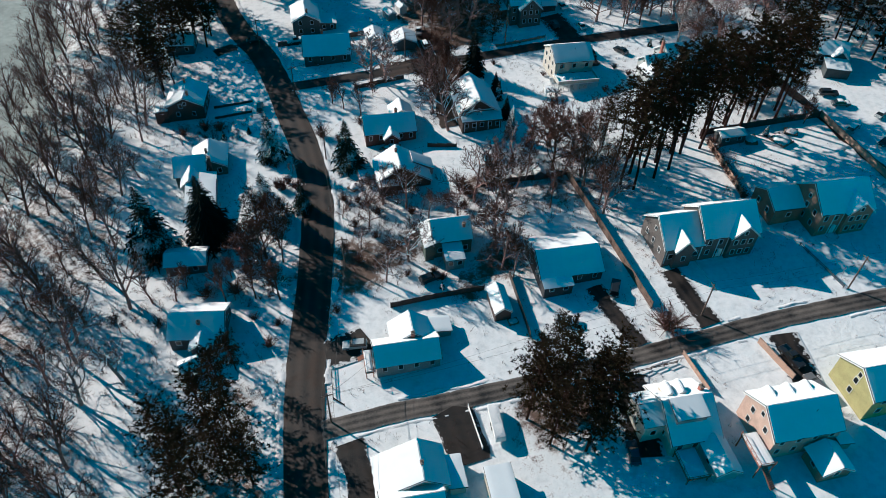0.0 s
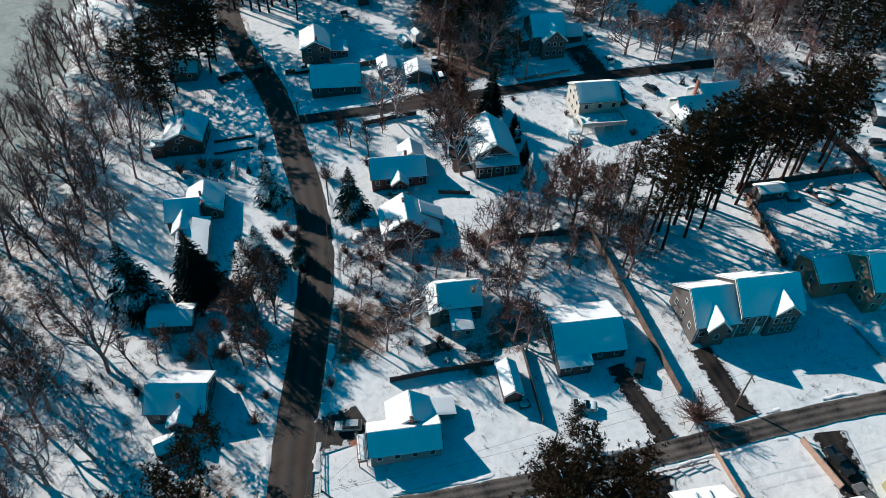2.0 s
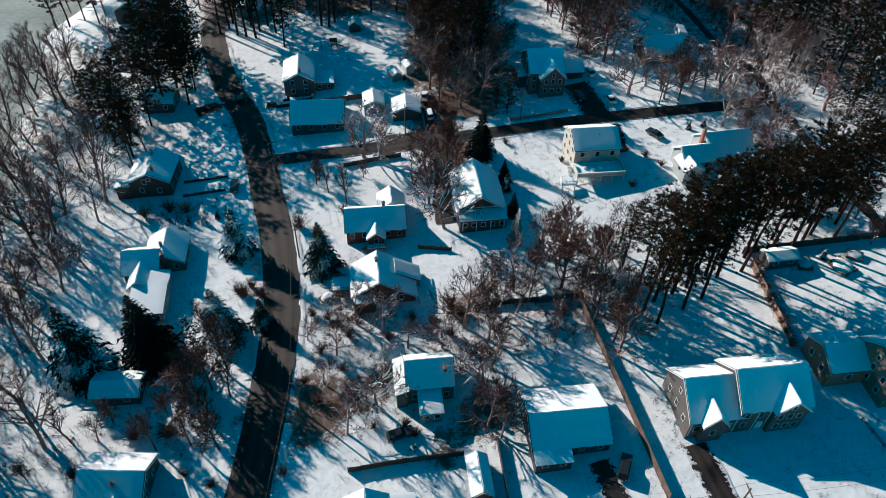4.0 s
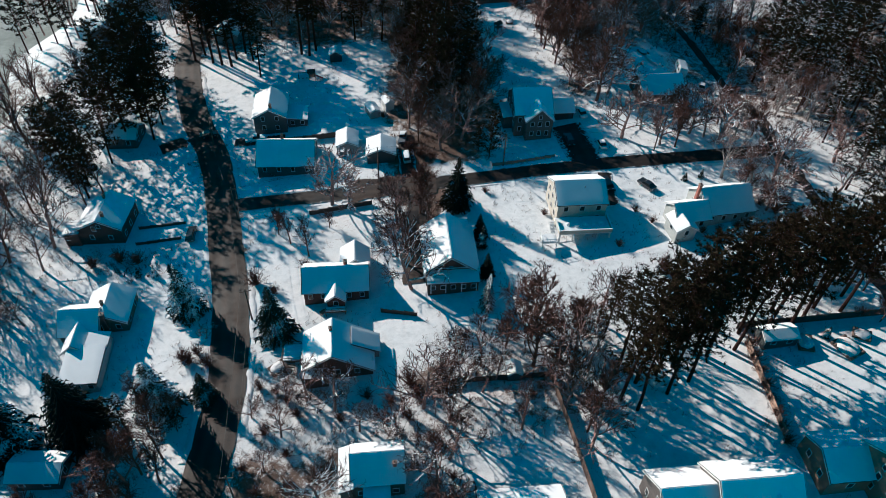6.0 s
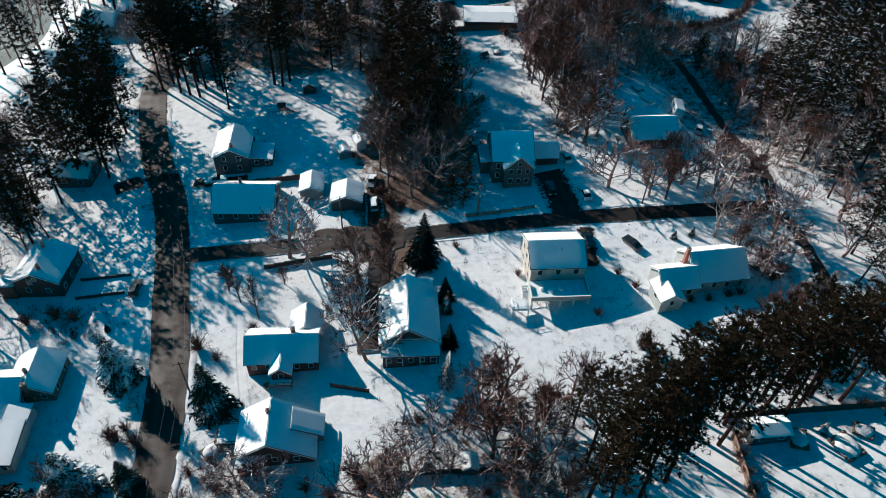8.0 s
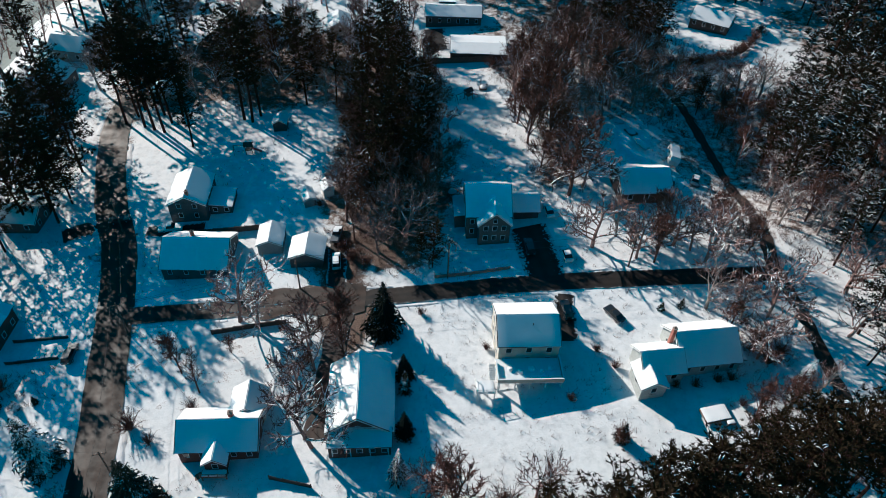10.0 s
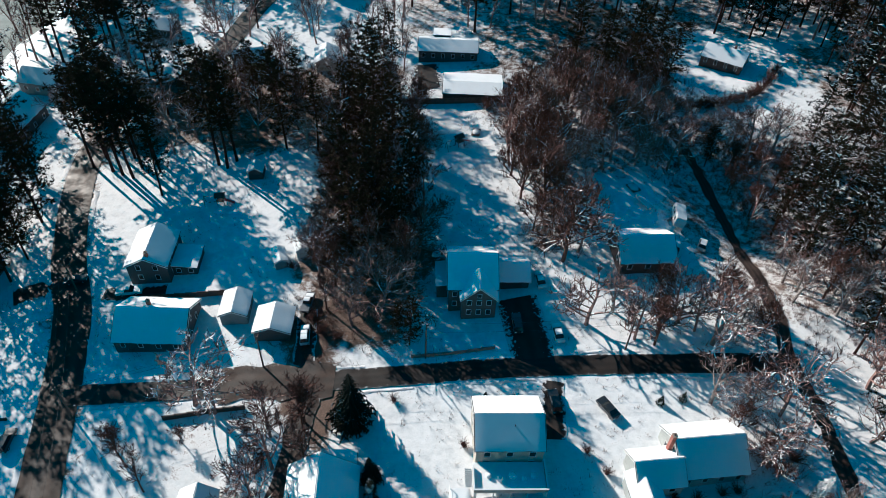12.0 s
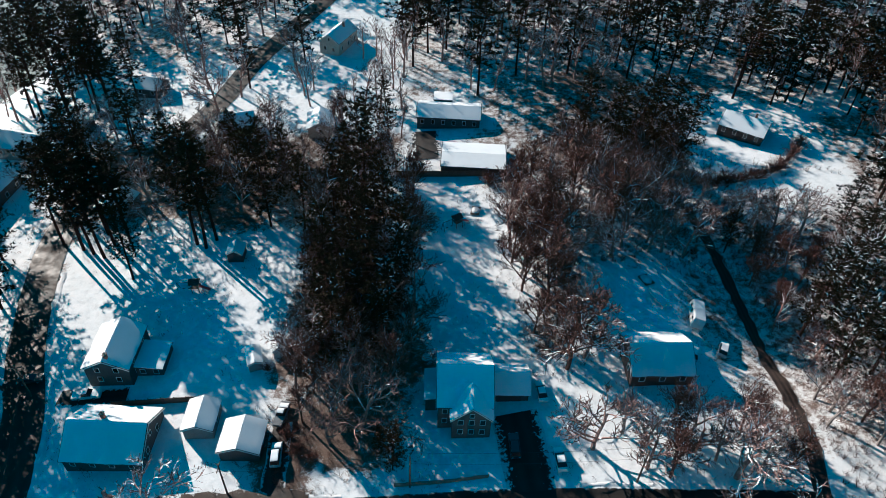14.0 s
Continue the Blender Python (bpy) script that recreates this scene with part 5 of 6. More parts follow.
# trees that stand by themselves
SPECIMENS = [
    ("spruce", [(-46.6, 117.4, 19, 1.15), (-34.6, 119.6, 19, 1.15)]),
    ("snowspruce", [(-20.0, 144.8, 14, 0.95), (-1.7, 136.4, 14.5, 0.95), (-21.5, 122.6, 13.5, 1.1), (-13.8, 123.6, 8.4)]),
    ("snowspruce", [(39.4, 138.0, 9.4, 0.62)]), ("slimspruce", [(40.7, 154.5, 6.5)]),
    ("spruce", [(36.8, 168.2, 14.5, 1.0)]),
    ("spruce", [(40.8, 157.4, 6.9), (40.6, 146.0, 6.9), (76.4, 142.4, 5.2)]),
    ("bushypine", [(21.5, 59.5, 21.4, 0.85), (26.5, 57.0, 24.0, 0.8), (32.5, 57.5, 22.0, 0.85), (29.5, 51.5, 22.5, 0.85), (27.5, 60.5, 22, 0.8), (33.0, 53.0, 23, 0.8), (24.0, 54.0, 21, 0.8), (34.0, 61.0, 14.9), (24.0, 63.0, 16.1), (31.0, 73.0, 9.2)]),
    ("bushypine", [(-30, 60, 18.4), (-36, 62.5, 17.2), (-33, 70, 17.2), (-28.5, 66, 17.2), (-40, 66, 16.1), (-26, 58, 16.1), (-31, 76.5, 13.8), (-36, 55, 18.4), (-29, 82, 11.5)]),
    ("pine", [(59.6, 113.8, 26), (63.2, 116.9, 28.5), (67.3, 118.2, 28.5), (70.7, 119.3, 29.5), (77.6, 120.8, 29.5), (85.2, 125.0, 28.5), (90.6, 125.2, 29), (95.1, 125.1, 29.5), (98.5, 127.0, 26), (101.5, 129.0, 27), (104.5, 132.5, 26), (108.0, 131.0, 26), (110.8, 134.5, 24), (73.5, 124.5, 28.3), (65.6, 122.5, 26), (61.0, 120.5, 23.8), (81.0, 126.5, 26), (60.0, 127.0, 19), (89.0, 130.0, 25)]),
    ("pine", [(-28.0, 242.4, 29), (-25.1, 240.8, 30), (-22.1, 239.4, 29.5), (-21.1, 243.5, 28), (-18.7, 246.3, 27), (-31.0, 247.5, 26), (-13.0, 232.0, 20), (-1.6, 243.0, 31), (0.8, 241.6, 31), (2.6, 244.3, 28), (-16.0, 241.5, 24)]),
    ("bushypine", [(-44.5, 204.6, 28, 0.85), (-38.6, 206.0, 27, 0.85), (-42.0, 211.0, 31, 0.8), (-43.5, 218.5, 31, 0.8), (-39.0, 224.5, 29, 0.8), (-51.3, 189.6, 25, 0.75), (-47.5, 197.5, 27, 0.75)]),
    ("bushypine", [(-37.5, 212.5, 21, 0.9), (-62.5, 199.0, 18, 0.85), (-46.5, 226.0, 28, 0.75)]),
    ("pine", [(-33.5, 244.5, 28), (-30.0, 250.5, 29), (-24.0, 247.5, 29), (-61.0, 298.5, 31), (-56.4, 304.5, 32), (-46.8, 303.7, 32), (-40.5, 298.8, 32), (-51.5, 300.5, 30), (-44.0, 306.0, 30), (-65.5, 302.0, 29)]),
    ("bushypine", [(37.5, 250.2, 30, 0.85), (14.5, 248.8, 28, 0.8), (34.0, 206.0, 27, 0.85), (38.5, 226.0, 24, 0.85), (36.5, 213.0, 23, 0.8), (42.5, 238.5, 24, 0.85), (46.0, 229.0, 22, 0.8), (-46.0, 240.0, 26, 0.85), (-34.0, 262.0, 27, 0.85), (-12.0, 262.0, 24, 0.8), (5.0, 264.0, 23, 0.75), (30.0, 247.0, 23, 0.75), (90.5, 271.4, 24, 0.9), (96.3, 266.4, 25, 0.9), (103.0, 270.5, 26, 0.9), (112.5, 271.1, 26, 0.9), (118.0, 276.0, 21, 0.9), (108.0, 277.0, 24, 0.9)]),
    # the two at x 44.5 and 46.5 are added to shade the house beyond
    ("frostpine", [(124.0, 160.5, 20), (128.5, 164.5, 22), (133.5, 161.5, 19), (139.0, 166.0, 22), (122.5, 153.5, 15), (142.0, 158.0, 20), (147.0, 172.0, 22), (127.0, 177.5, 19), (141.0, 180.0, 23), (148.0, 183.0, 23), (44.5, 212.5, 21, 0.75), (46.5, 220.5, 22, 0.75), (134.4, 202.3, 25), (149.2, 209.3, 28), (136.7, 176.0, 21), (133.9, 218.0, 24), (147.7, 223.2, 25), (143.0, 193.0, 23), (157.7, 243.9, 18), (151.0, 238.7, 13), (119.9, 240.6, 13), (142.0, 213.0, 24), (138.5, 186.0, 21), (126.0, 200.5, 22), (130.0, 208.0, 24), (127.0, 214.5, 23), (138.0, 226.5, 24), (144.0, 203.5, 25), (131.0, 195.5, 20)]),
    ("bushypine", [(46.6, 184.2, 13, 0.85), (44.5, 187.6, 7.5)]),
    ("pine", [(10.4, 262.5, 21), (22.7, 247.5, 21), (16.5, 257.0, 22), (31.5, 259.5, 22), (36.5, 271.0, 22), (41.0, 278.0, 22), (-6.5, 262.0, 20)]),
    ("oak", [(7.5, 101.6, 15.5), (25.3, 116.6, 18.0), (9.6, 118.2, 13.2), (25.1, 144.6, 20), (51.6, 118.6, 20), (26.1, 94.5, 13), (26.6, 101.4, 14), (28.7, 106.4, 14), (52.4, 105.4, 15), (4.6, 120.7, 12), (28.0, 92.0, 10.8), (49.5, 113.0, 14), (0.5, 114.0, 9.6), (14.0, 113.5, 10.6), (20.5, 112.5, 12.8), (32.0, 118.5, 13.8), (2.0, 97.0, 10.6), (98.0, 190.0, 15), (22.6, 153.3, 15), (24.2, 160.0, 16), (23.0, 166.0, 14), (104.0, 156.5, 13), (46.0, 205.0, 17), (48.5, 211.0, 16), (49.0, 219.0, 17), (-21.8, 102.4, 12), (-24.5, 108.5, 14), (60.0, 131.0, 15), (36.5, 124.0, 14), (45.0, 136.0, 12)]),
    ("pale", [(8.5, 173.0, 18, 1.3), (12.4, 171.2, 15, 1.2), (80.4, 187.1, 17, 1.3), (88.6, 183.0, 14, 1.2), (102.5, 181.0, 18, 1.45), (111.5, 168.5, 17, 1.3), (126.0, 170.0, 16, 1.3), (40.7, 192.8, 20, 1.1), (35.4, 189.7, 14), (81.7, 206.5, 15, 1.2), (97.0, 186.0, 14, 1.2), (108.5, 187.0, 14), (122.0, 160.0, 13, 1.2), (108.0, 161.0, 12, 1.2), (131.0, 163.0, 13, 1.2), (129.8, 248.7, 15), (138.0, 251.2, 14), (1.2, 121.8, 8.5, 1.2), (-15.5, 137.5, 5.5, 1.2), (-10.2, 300.6, 20), (70.6, 248.2, 19), (6.6, 333.2, 14)]),
    # reds at x -22.5 to -18.5 are added to shade the street
    ("red", [(78.3, 204.0, 20, 1.1), (78.5, 232.0, 18.2), (76.5, 221.0, 17.6), (77.5, 241.0, 18.9), (45.9, 122.8, 16, 1.3), (48.0, 131.6, 14, 1.2), (53.4, 126.5, 13, 1.1), (41.6, 127.5, 9.1), (73.0, 213.0, 12.4), (92.0, 181.5, 12), (85.9, 253.2, 20), (93.0, 240.9, 20), (28.5, 168.5, 12), (-20.0, 97.5, 11), (-22.5, 110.0, 12), (-18.5, 119.5, 9), (-27.0, 113.0, 9, 1.2), (-3.3, 164.8, 6.5, 1.2), (8.0, 165.5, 4.5, 1.2)]),
    ("frostpine", [(-25.5, 116.8, 12), (-17.8, 117.5, 8)]),
    ("thin", [(-27, 107, 11.7), (-22, 104, 10.4), (-25, 99, 9.1), (-31, 99, 10.4), (-19, 108, 10.4), (45.6, 199.5, 15.6), (33.5, 203.5, 14.3), (30.0, 194.0, 10.4), (28.5, 167.0, 11.7), (29.5, 160.5, 11.7), (3.7, 157.0, 9.1), (-0.5, 161.5, 9.1), (52.5, 108.5, 11.7), (55.0, 112.0, 13), (51.5, 115.5, 11.7), (-21.2, 118.0, 11.7), (-24.0, 122.0, 10.4), (-19.5, 112.5, 11.7), (-47.0, 186.0, 11.7), (-49.5, 181.0, 11.7)]),
    ("bush", [(88.0, 151.8, 1.6), (91.5, 151.6, 1.8), (95.5, 152.2, 1.8), (78.5, 156.5, 1.6), (76.0, 160.5, 1.8), (83.0, 150.5, 2.0), (-25.3, 93.4, 1.8), (-20.7, 90.9, 2.0), (-8.9, 91.2, 2.2), (-22.5, 86.0, 2.5), (-16.8, 134.0, 2.5), (-19.5, 133.0, 2.5), (-3.2, 147.5, 2.2), (3.0, 153.5, 2.4), (1.0, 121.0, 2.0), (-2.5, 115.0, 2.2), (-4.0, 124.5, 2.2), (13.5, 94.8, 2.0), (70.4, 51.6, 2.6), (44.0, 172.0, 1.6), (65.0, 170.5, 2.0), (55.8, 162.5, 1.6), (69.5, 150.5, 1.8), (98.0, 152.5, 2.0), (104.0, 150.0, 2.2), (21.5, 206.0, 1.8), (-6.0, 186.0, 1.8), (-7.1, 150.7, 3.6), (-18.0, 132.2, 3.0), (-14.6, 131.2, 3.0), (23.4, 122.0, 4.0)]),
    ("redbush", [(84.6, 105.0, 1.9), (84.9, 107.6, 2.2), (85.0, 110.4, 1.8), (85.2, 113.0, 2.3), (85.5, 116.2, 2.0), (85.6, 119.0, 2.2), (85.9, 121.6, 2.4), (84.2, 102.4, 2.0), (76.1, 142.1, 4.2, 0.6), (53.1, 72.2, 4.2, 1.3), (-37.5, 161.5, 3.0), (-33.5, 160.5, 2.6), (-43.0, 160.5, 2.6), (-29.0, 101.5, 3.0), (-35.0, 102.0, 3.0), (12.0, 97.0, 1.8), (30.0, 188.0, 2.4), (33.0, 186.5, 2.2), (28.0, 191.0, 2.4), (66.5, 263.5, 3.0)]),
    ("snowspruce", [(13.0, 92.5, 2.2), (100.5, 122.0, 3.0), (60.0, 171.5, 2.4), (90.0, 169.0, 2.6), (94.0, 169.5, 2.6), (111.0, 152.0, 5.0), (107.0, 148.0, 5.0), (-29.0, 156.0, 3.0), (-32.5, 156.5, 2.6), (-26.0, 157.0, 2.4)]),
]
SPECIMENS += [
    ("pine", [(62.0, 111.5, 25), (68.0, 114.0, 26), (72.5, 116.0, 27), (75.5, 121.5, 28), (79.5, 123.5, 28), (83.0, 121.5, 27), (93.0, 129.0, 28), (106.0, 127.5, 26)]),
    # pines at x -48.5, -44.5 and 31 to 42 are added to cast shade
    ("bushypine", [(-44.5, 232.5, 27, 0.85), (-48.5, 214.0, 29, 0.9), (-50.0, 184.5, 23, 0.95), (-55.5, 190.5, 23, 1.0), (-53.5, 197.5, 24, 0.95), (42.0, 208.5, 22, 0.8), (39.5, 218.0, 26, 0.8), (31.0, 222.0, 27, 0.8), (35.0, 235.0, 27, 0.8)]),
    ("pale", [(36.0, 199.5, 14), (43.5, 200.5, 14), (31.0, 204.5, 13), (48.0, 207.0, 15), (27.5, 208.0, 13), (75.0, 210.0, 14), (83.0, 238.0, 15), (92.0, 234.0, 15), (101.0, 240.0, 14), (110.0, 246.0, 14)]),
    ("oak", [(-2.0, 108.0, 8), (29.5, 113.0, 12), (27.5, 97.5, 11), (-5.0, 118.5, 7)]),
    ("bush", [(-3.0, 104.0, 2.2), (-5.5, 108.5, 2.4), (1.5, 110.5, 2.0), (6.5, 97.5, 1.8), (22.5, 115.0, 2.6), (26.0, 110.0, 2.4), (24.5, 119.5, 2.8), (19.5, 118.5, 2.4), (15.5, 120.0, 2.2), (29.0, 103.0, 2.0), (28.5, 99.0, 2.0), (10.5, 116.0, 2.2), (3.0, 118.0, 2.2), (-1.0, 123.0, 2.0), (103.5, 158.5, 2.6), (106.0, 160.5, 3.0), (105.5, 155.5, 2.8), (108.5, 157.5, 2.6)]),
]
SPECIMENS.append(("bush", [(118 + 2.1 * k, 268 - 0.2 * k + 0.012 * k * k * k / 3, 2.8 + 0.5 * math.sin(k * 1.7), 1.3) for k in range(18)]))   # a rough hedge below the cabin
for kind, spots in SPECIMENS:
    for x, y, high, *broad in spots:
        plant(kind, x, y, high, *broad)

KEEP_CLEAR = [  # x, y, radius of houses, yards, clearings, and gaps for view and sun
    (-35, 93, 9), (-40, 173, 9), (-36, 141, 14), (-39, 112, 6), (-46, 207, 6), (-61, 264, 11), (-60, 284, 9), (-7, 209, 10), (-2, 191, 11), (12, 205, 14), (59, 198, 12), (94.6, 205, 10), (95, 220, 14), (140, 288, 13), (150, 280, 8),
    (57, 294, 13), (61, 273, 12), (57, 257, 9), (60, 240, 9), (60, 225, 11), (67, 190, 9), (21, 341, 10), (21, 291, 7), (-2, 291, 8), (-10, 288, 7), (-50, 292, 8), (-33, 314, 7), (-24.5, 257, 6), (133, 146, 9), (-15, 226, 14), (5, 228, 15), (138, 258, 11), (150, 262, 10), (26, 320, 12), (127, 124, 10), (52, 316, 7), (62, 318, 6), (122, 300, 6), (160, 292, 10), (126, 302, 9), (117, 314, 8), (132, 294, 8), (110, 205, 10), (108, 222, 9), (-48, 112, 9), (-52, 132, 9), (60, 282, 12),
]


def free(x, y, room):
    if any(math.hypot(x - a, y - b) < r for a, b, r in KEEP_CLEAR):
        return False
    if near_line(MAIN_ROAD, x, y) < 5.0 or near_line(BACK_LANE, x, y) < 4.0 or near_line(TRACK, x, y) < 4.0 or near_line(SIDE_LANE, x, y) < 4.0:
        return False
    return all((x - a) ** 2 + (y - b) ** 2 > room * room for a, b in PLANTED)


WOODS = [  # x0, y0, x1, y1, how many, room, kinds with heights
    (-66, 48, -50, 108, 15, 4.0, [("wood_thin", 17), ("wood_oak", 16), ("wood_thin", 14), ("wood_pale", 14)]),
    (-94, 40, -66, 112, 46, 3.0, [("shore", 17), ("shore", 13), ("shore", 10)]),
    (-94, 112, -62, 205, 72, 3.0, [("shore", 17), ("shore", 13), ("shore", 9)]),
    (-64, 112, -52, 180, 9, 4.4, [("wood_thin", 16), ("wood_oak", 15), ("wood_oak", 13)]),
    (-52, 96, -25, 108, 8, 3.0, [("red", 6), ("bush", 2), ("wood_thin", 9)]),
    (-94, 205, -68, 240, 18, 3.4, [("shore", 16), ("shore", 12)]),
    (-64, 205, -50, 250, 8, 4.0, [("wood_thin", 14), ("wood_oak", 13)]),
    (-14, 247, 44, 288, 48, 3.0, [("wood_thin", 15), ("wood_oak", 14), ("wood_pale", 14), ("wood_thin", 13)]),
    (26, 198, 50, 262, 46, 2.6, [("wood_thin", 16), ("wood_oak", 15), ("wood_pale", 14), ("red", 11)]),
    (70, 208, 84, 264, 18, 3.0, [("red", 14), ("wood_oak", 15), ("wood_pale", 15)]),
    (80, 236, 122, 268, 40, 3.0, [("wood_oak", 15), ("wood_pale", 16), ("wood_pale", 14), ("wood_thin", 15), ("wood_oak", 16)]),
    (121, 186, 140, 262, 34, 3.0, [("wood_oak", 14), ("wood_pale", 14), ("red", 11), ("wood_pale", 13)]),
    (130, 182, 160, 244, 22, 4.4, [("frostpine", 22), ("frostpine", 18), ("wood_pale", 15), ("wood_oak", 14)]),
    (90, 278, 122, 298, 7, 3.8, [("wood_thin", 14), ("wood_pale", 13)]),
    (40, 306, 108, 400, 96, 3.4, [("far_pine", 23), ("far_bare", 18), ("far_bare", 17), ("far_bare", 16), ("far_frostpine", 22)]),
    (108, 308, 240, 420, 150, 3.8, [("far_bare", 18), ("far_pine", 24), ("far_frostpine", 23), ("far_bare", 17), ("far_bare", 16)]),
    (154, 150, 230, 302, 116, 3.8, [("far_frostpine", 23), ("far_pine", 20), ("far_frostpine", 20), ("far_bare", 16)]),
    (-90, 308, 14, 420, 120, 3.8, [("far_pine", 23), ("far_bare", 17), ("far_bare", 16), ("far_frostpine", 19), ("far_bare", 15)]),
    (-48, 250, -4, 300, 20, 3.6, [("pine", 24), ("wood_pale", 14), ("wood_oak", 14), ("wood_pale", 13), ("wood_thin", 14)]),
    (-92, 258, -68, 310, 22, 3.6, [("far_bare", 16), ("far_bare", 13), ("far_pine", 20)]),
    # pine row added to shade the ground before it
    (146, 298, 215, 330, 30, 3.4, [("far_pine", 22), ("far_frostpine", 21)]),
    (98, 140, 114, 172, 9, 3.2, [("wood_pale", 12), ("red", 9), ("wood_oak", 13)]),
    (30, 110, 60, 134, 10, 2.6, [("red", 9), ("wood_thin", 12), ("bush", 2), ("wood_oak", 11)]),
    (98, 124, 116, 150, 12, 3.0, [("red", 8), ("bush", 2), ("frostpine", 14), ("wood_pale", 11)]),
    (84, 182, 112, 194, 8, 3.4, [("wood_pale", 13), ("wood_oak", 13), ("red", 10)]),
    (122, 80, 200, 138, 24, 5.0, [("far_bare", 14), ("far_bare", 15), ("far_frostpine", 17)]),
    (138, 140, 200, 190, 36, 4.0, [("far_frostpine", 20), ("far_bare", 15)]),
    (14, 298, 44, 335, 14, 3.8, [("far_bare", 15), ("far_bare", 13)]),
]
FAR = {}


def plant_far(kind, x, y, high):
    """A tree of the distant woods, joined with the others of its kind."""
    size = TREES[kind][0]
    k = high / size
    m = pose(x, y, land(x, y) - 0.05, 0, 0, planter.uniform(0, 360)) @ Matrix.Diagonal((k, k, k, 1))
    for me in BANK[kind][planter.randrange(len(BANK[kind]))]:
        if me not in CACHE:
            co = np.empty(len(me.vertices) * 3)
            me.vertices.foreach_get("co", co)
            CACHE[me] = (co.reshape(-1, 3), [tuple(p.vertices) for p in me.polygons])
        co, faces = CACHE[me]
        got = FAR.setdefault(me.materials[0], Geo())
        a = np.array(m)
        base = len(got.v)
        got.v.extend(map(tuple, co @ a[:3, :3].T + a[:3, 3]))
        got.f.extend(tuple(i + base for i in f) for f in faces)
    PLANTED.append((x, y))


CACHE = {}
for x0, y0, x1, y1, count, room, kinds in WOODS:
    far = kinds[0][0].startswith(("far", "shore")) or y0 > 225 or x0 > 100
    for i in range(count):
        for attempt in range(12):
            x, y = planter.uniform(x0, x1), planter.uniform(y0, y1)
            if free(x, y, room):
                kind, high = kinds[planter.randrange(len(kinds))]
                (plant_far if far else plant)(kind, x, y, high * planter.uniform(0.8, 1.2) * (1.12 if "pine" in kind else 1.0))
                break
for m_, g_ in FAR.items():
    tagged(part("far_woods", g_, m_, None, "distant snowy woodland of mixed bare trees and pines", False), category="woods", kind="stuff")


def undergrowth():
    """Brush and saplings between the trees, too many to count."""
    rnd = random.Random(5)
    for x0, y0, x1, y1, count, tone in ((-90, 48, -46, 200, 900, "twig"), (26, 184, 50, 262, 420, "twig"), (69, 205, 132, 292, 1700, "twig"), (106, 176, 160, 262, 2300, "twig"), (-26, 247, 44, 290, 500, "twig"), (-52, 96, -24, 118, 260, "redtwig"), (28, 108, 60, 134, 420, "redtwig"), (118, 240, 160, 282, 300, "twig"), (-44, 156, -26, 164, 120, "redtwig"), (-6, 98, 13, 124, 200, "twig"), (97, 140, 116, 176, 160, "twig"), (40, 300, 215, 380, 700, "twig"), (20, 178, 34, 198, 160, "redtwig"), (-46, 54, -22, 90, 200, "twig"), (100, 128, 116, 150, 160, "redtwig")):
        g = Geo()
        for _ in range(count):
            x, y = rnd.uniform(x0, x1) + rnd.gauss(0, 2.5), rnd.uniform(y0, y1) + rnd.gauss(0, 2.5)
            if near_line(MAIN_ROAD, x, y) < 5 or near_line(BACK_LANE, x, y) < 3.4 or near_line(TRACK, x, y) < 3 or any(math.hypot(x - a, y - b) < r * 0.9 for a, b, r in KEEP_CLEAR):
                continue
            h = rnd.uniform(0.6, 2.6)
            for k in range(9):
                b = Vector((x + rnd.uniform(-0.3, 0.3), y + rnd.uniform(-0.3, 0.3), land(x, y) - 0.15))
                e = b + Vector((rnd.gauss(0, 0.38), rnd.gauss(0, 0.38), 1)) * h * rnd.uniform(0.5, 1)
                blade(g, [b, e], 0.03, rnd)
                f = b.lerp(e, 0.6)
                blade(g, [f, f + Vector((rnd.gauss(0, 0.4), rnd.gauss(0, 0.4), 0.45)) * h * 0.5], 0.02, rnd)
        tagged(part("undergrowth", g, M[tone], None, "thin leafless brush and saplings in snow", False), category="undergrowth", kind="stuff")


def dry_weeds():
    """Stalks and tufts that stand out of the snow in yards and along the roads."""
    rnd = random.Random(9)
    g = Geo()
    for _ in range(17000):
        x, y = rnd.uniform(-60, 118), rnd.uniform(45, 262)
        if noise.noise((x * 0.07, y * 0.07, 7.0)) + 0.5 * noise.noise((x * 0.3, y * 0.3, 17.0)) < 0.06 or near_line(MAIN_ROAD, x, y) < 4.4 or near_line(SIDE_LANE, x, y) < 2.4 or near_line(BACK_LANE, x, y) < 2.6:
            continue
        h = rnd.uniform(0.2, 0.9)
        for k in range(5):
            b = Vector((x + rnd.gauss(0, 0.25), y + rnd.gauss(0, 0.25), land(x, y) - 0.15))
            blade(g, [b, b + Vector((rnd.gauss(0, 0.35), rnd.gauss(0, 0.35), 1)) * h], 0.035, rnd)
    tagged(part("dry_weeds", g, M["redtwig"], None, "dry brown weed stalks sticking out of snow", False), category="weeds", kind="stuff")


undergrowth()
dry_weeds()


# ---- fences and walls ----
fence_meshes = {}


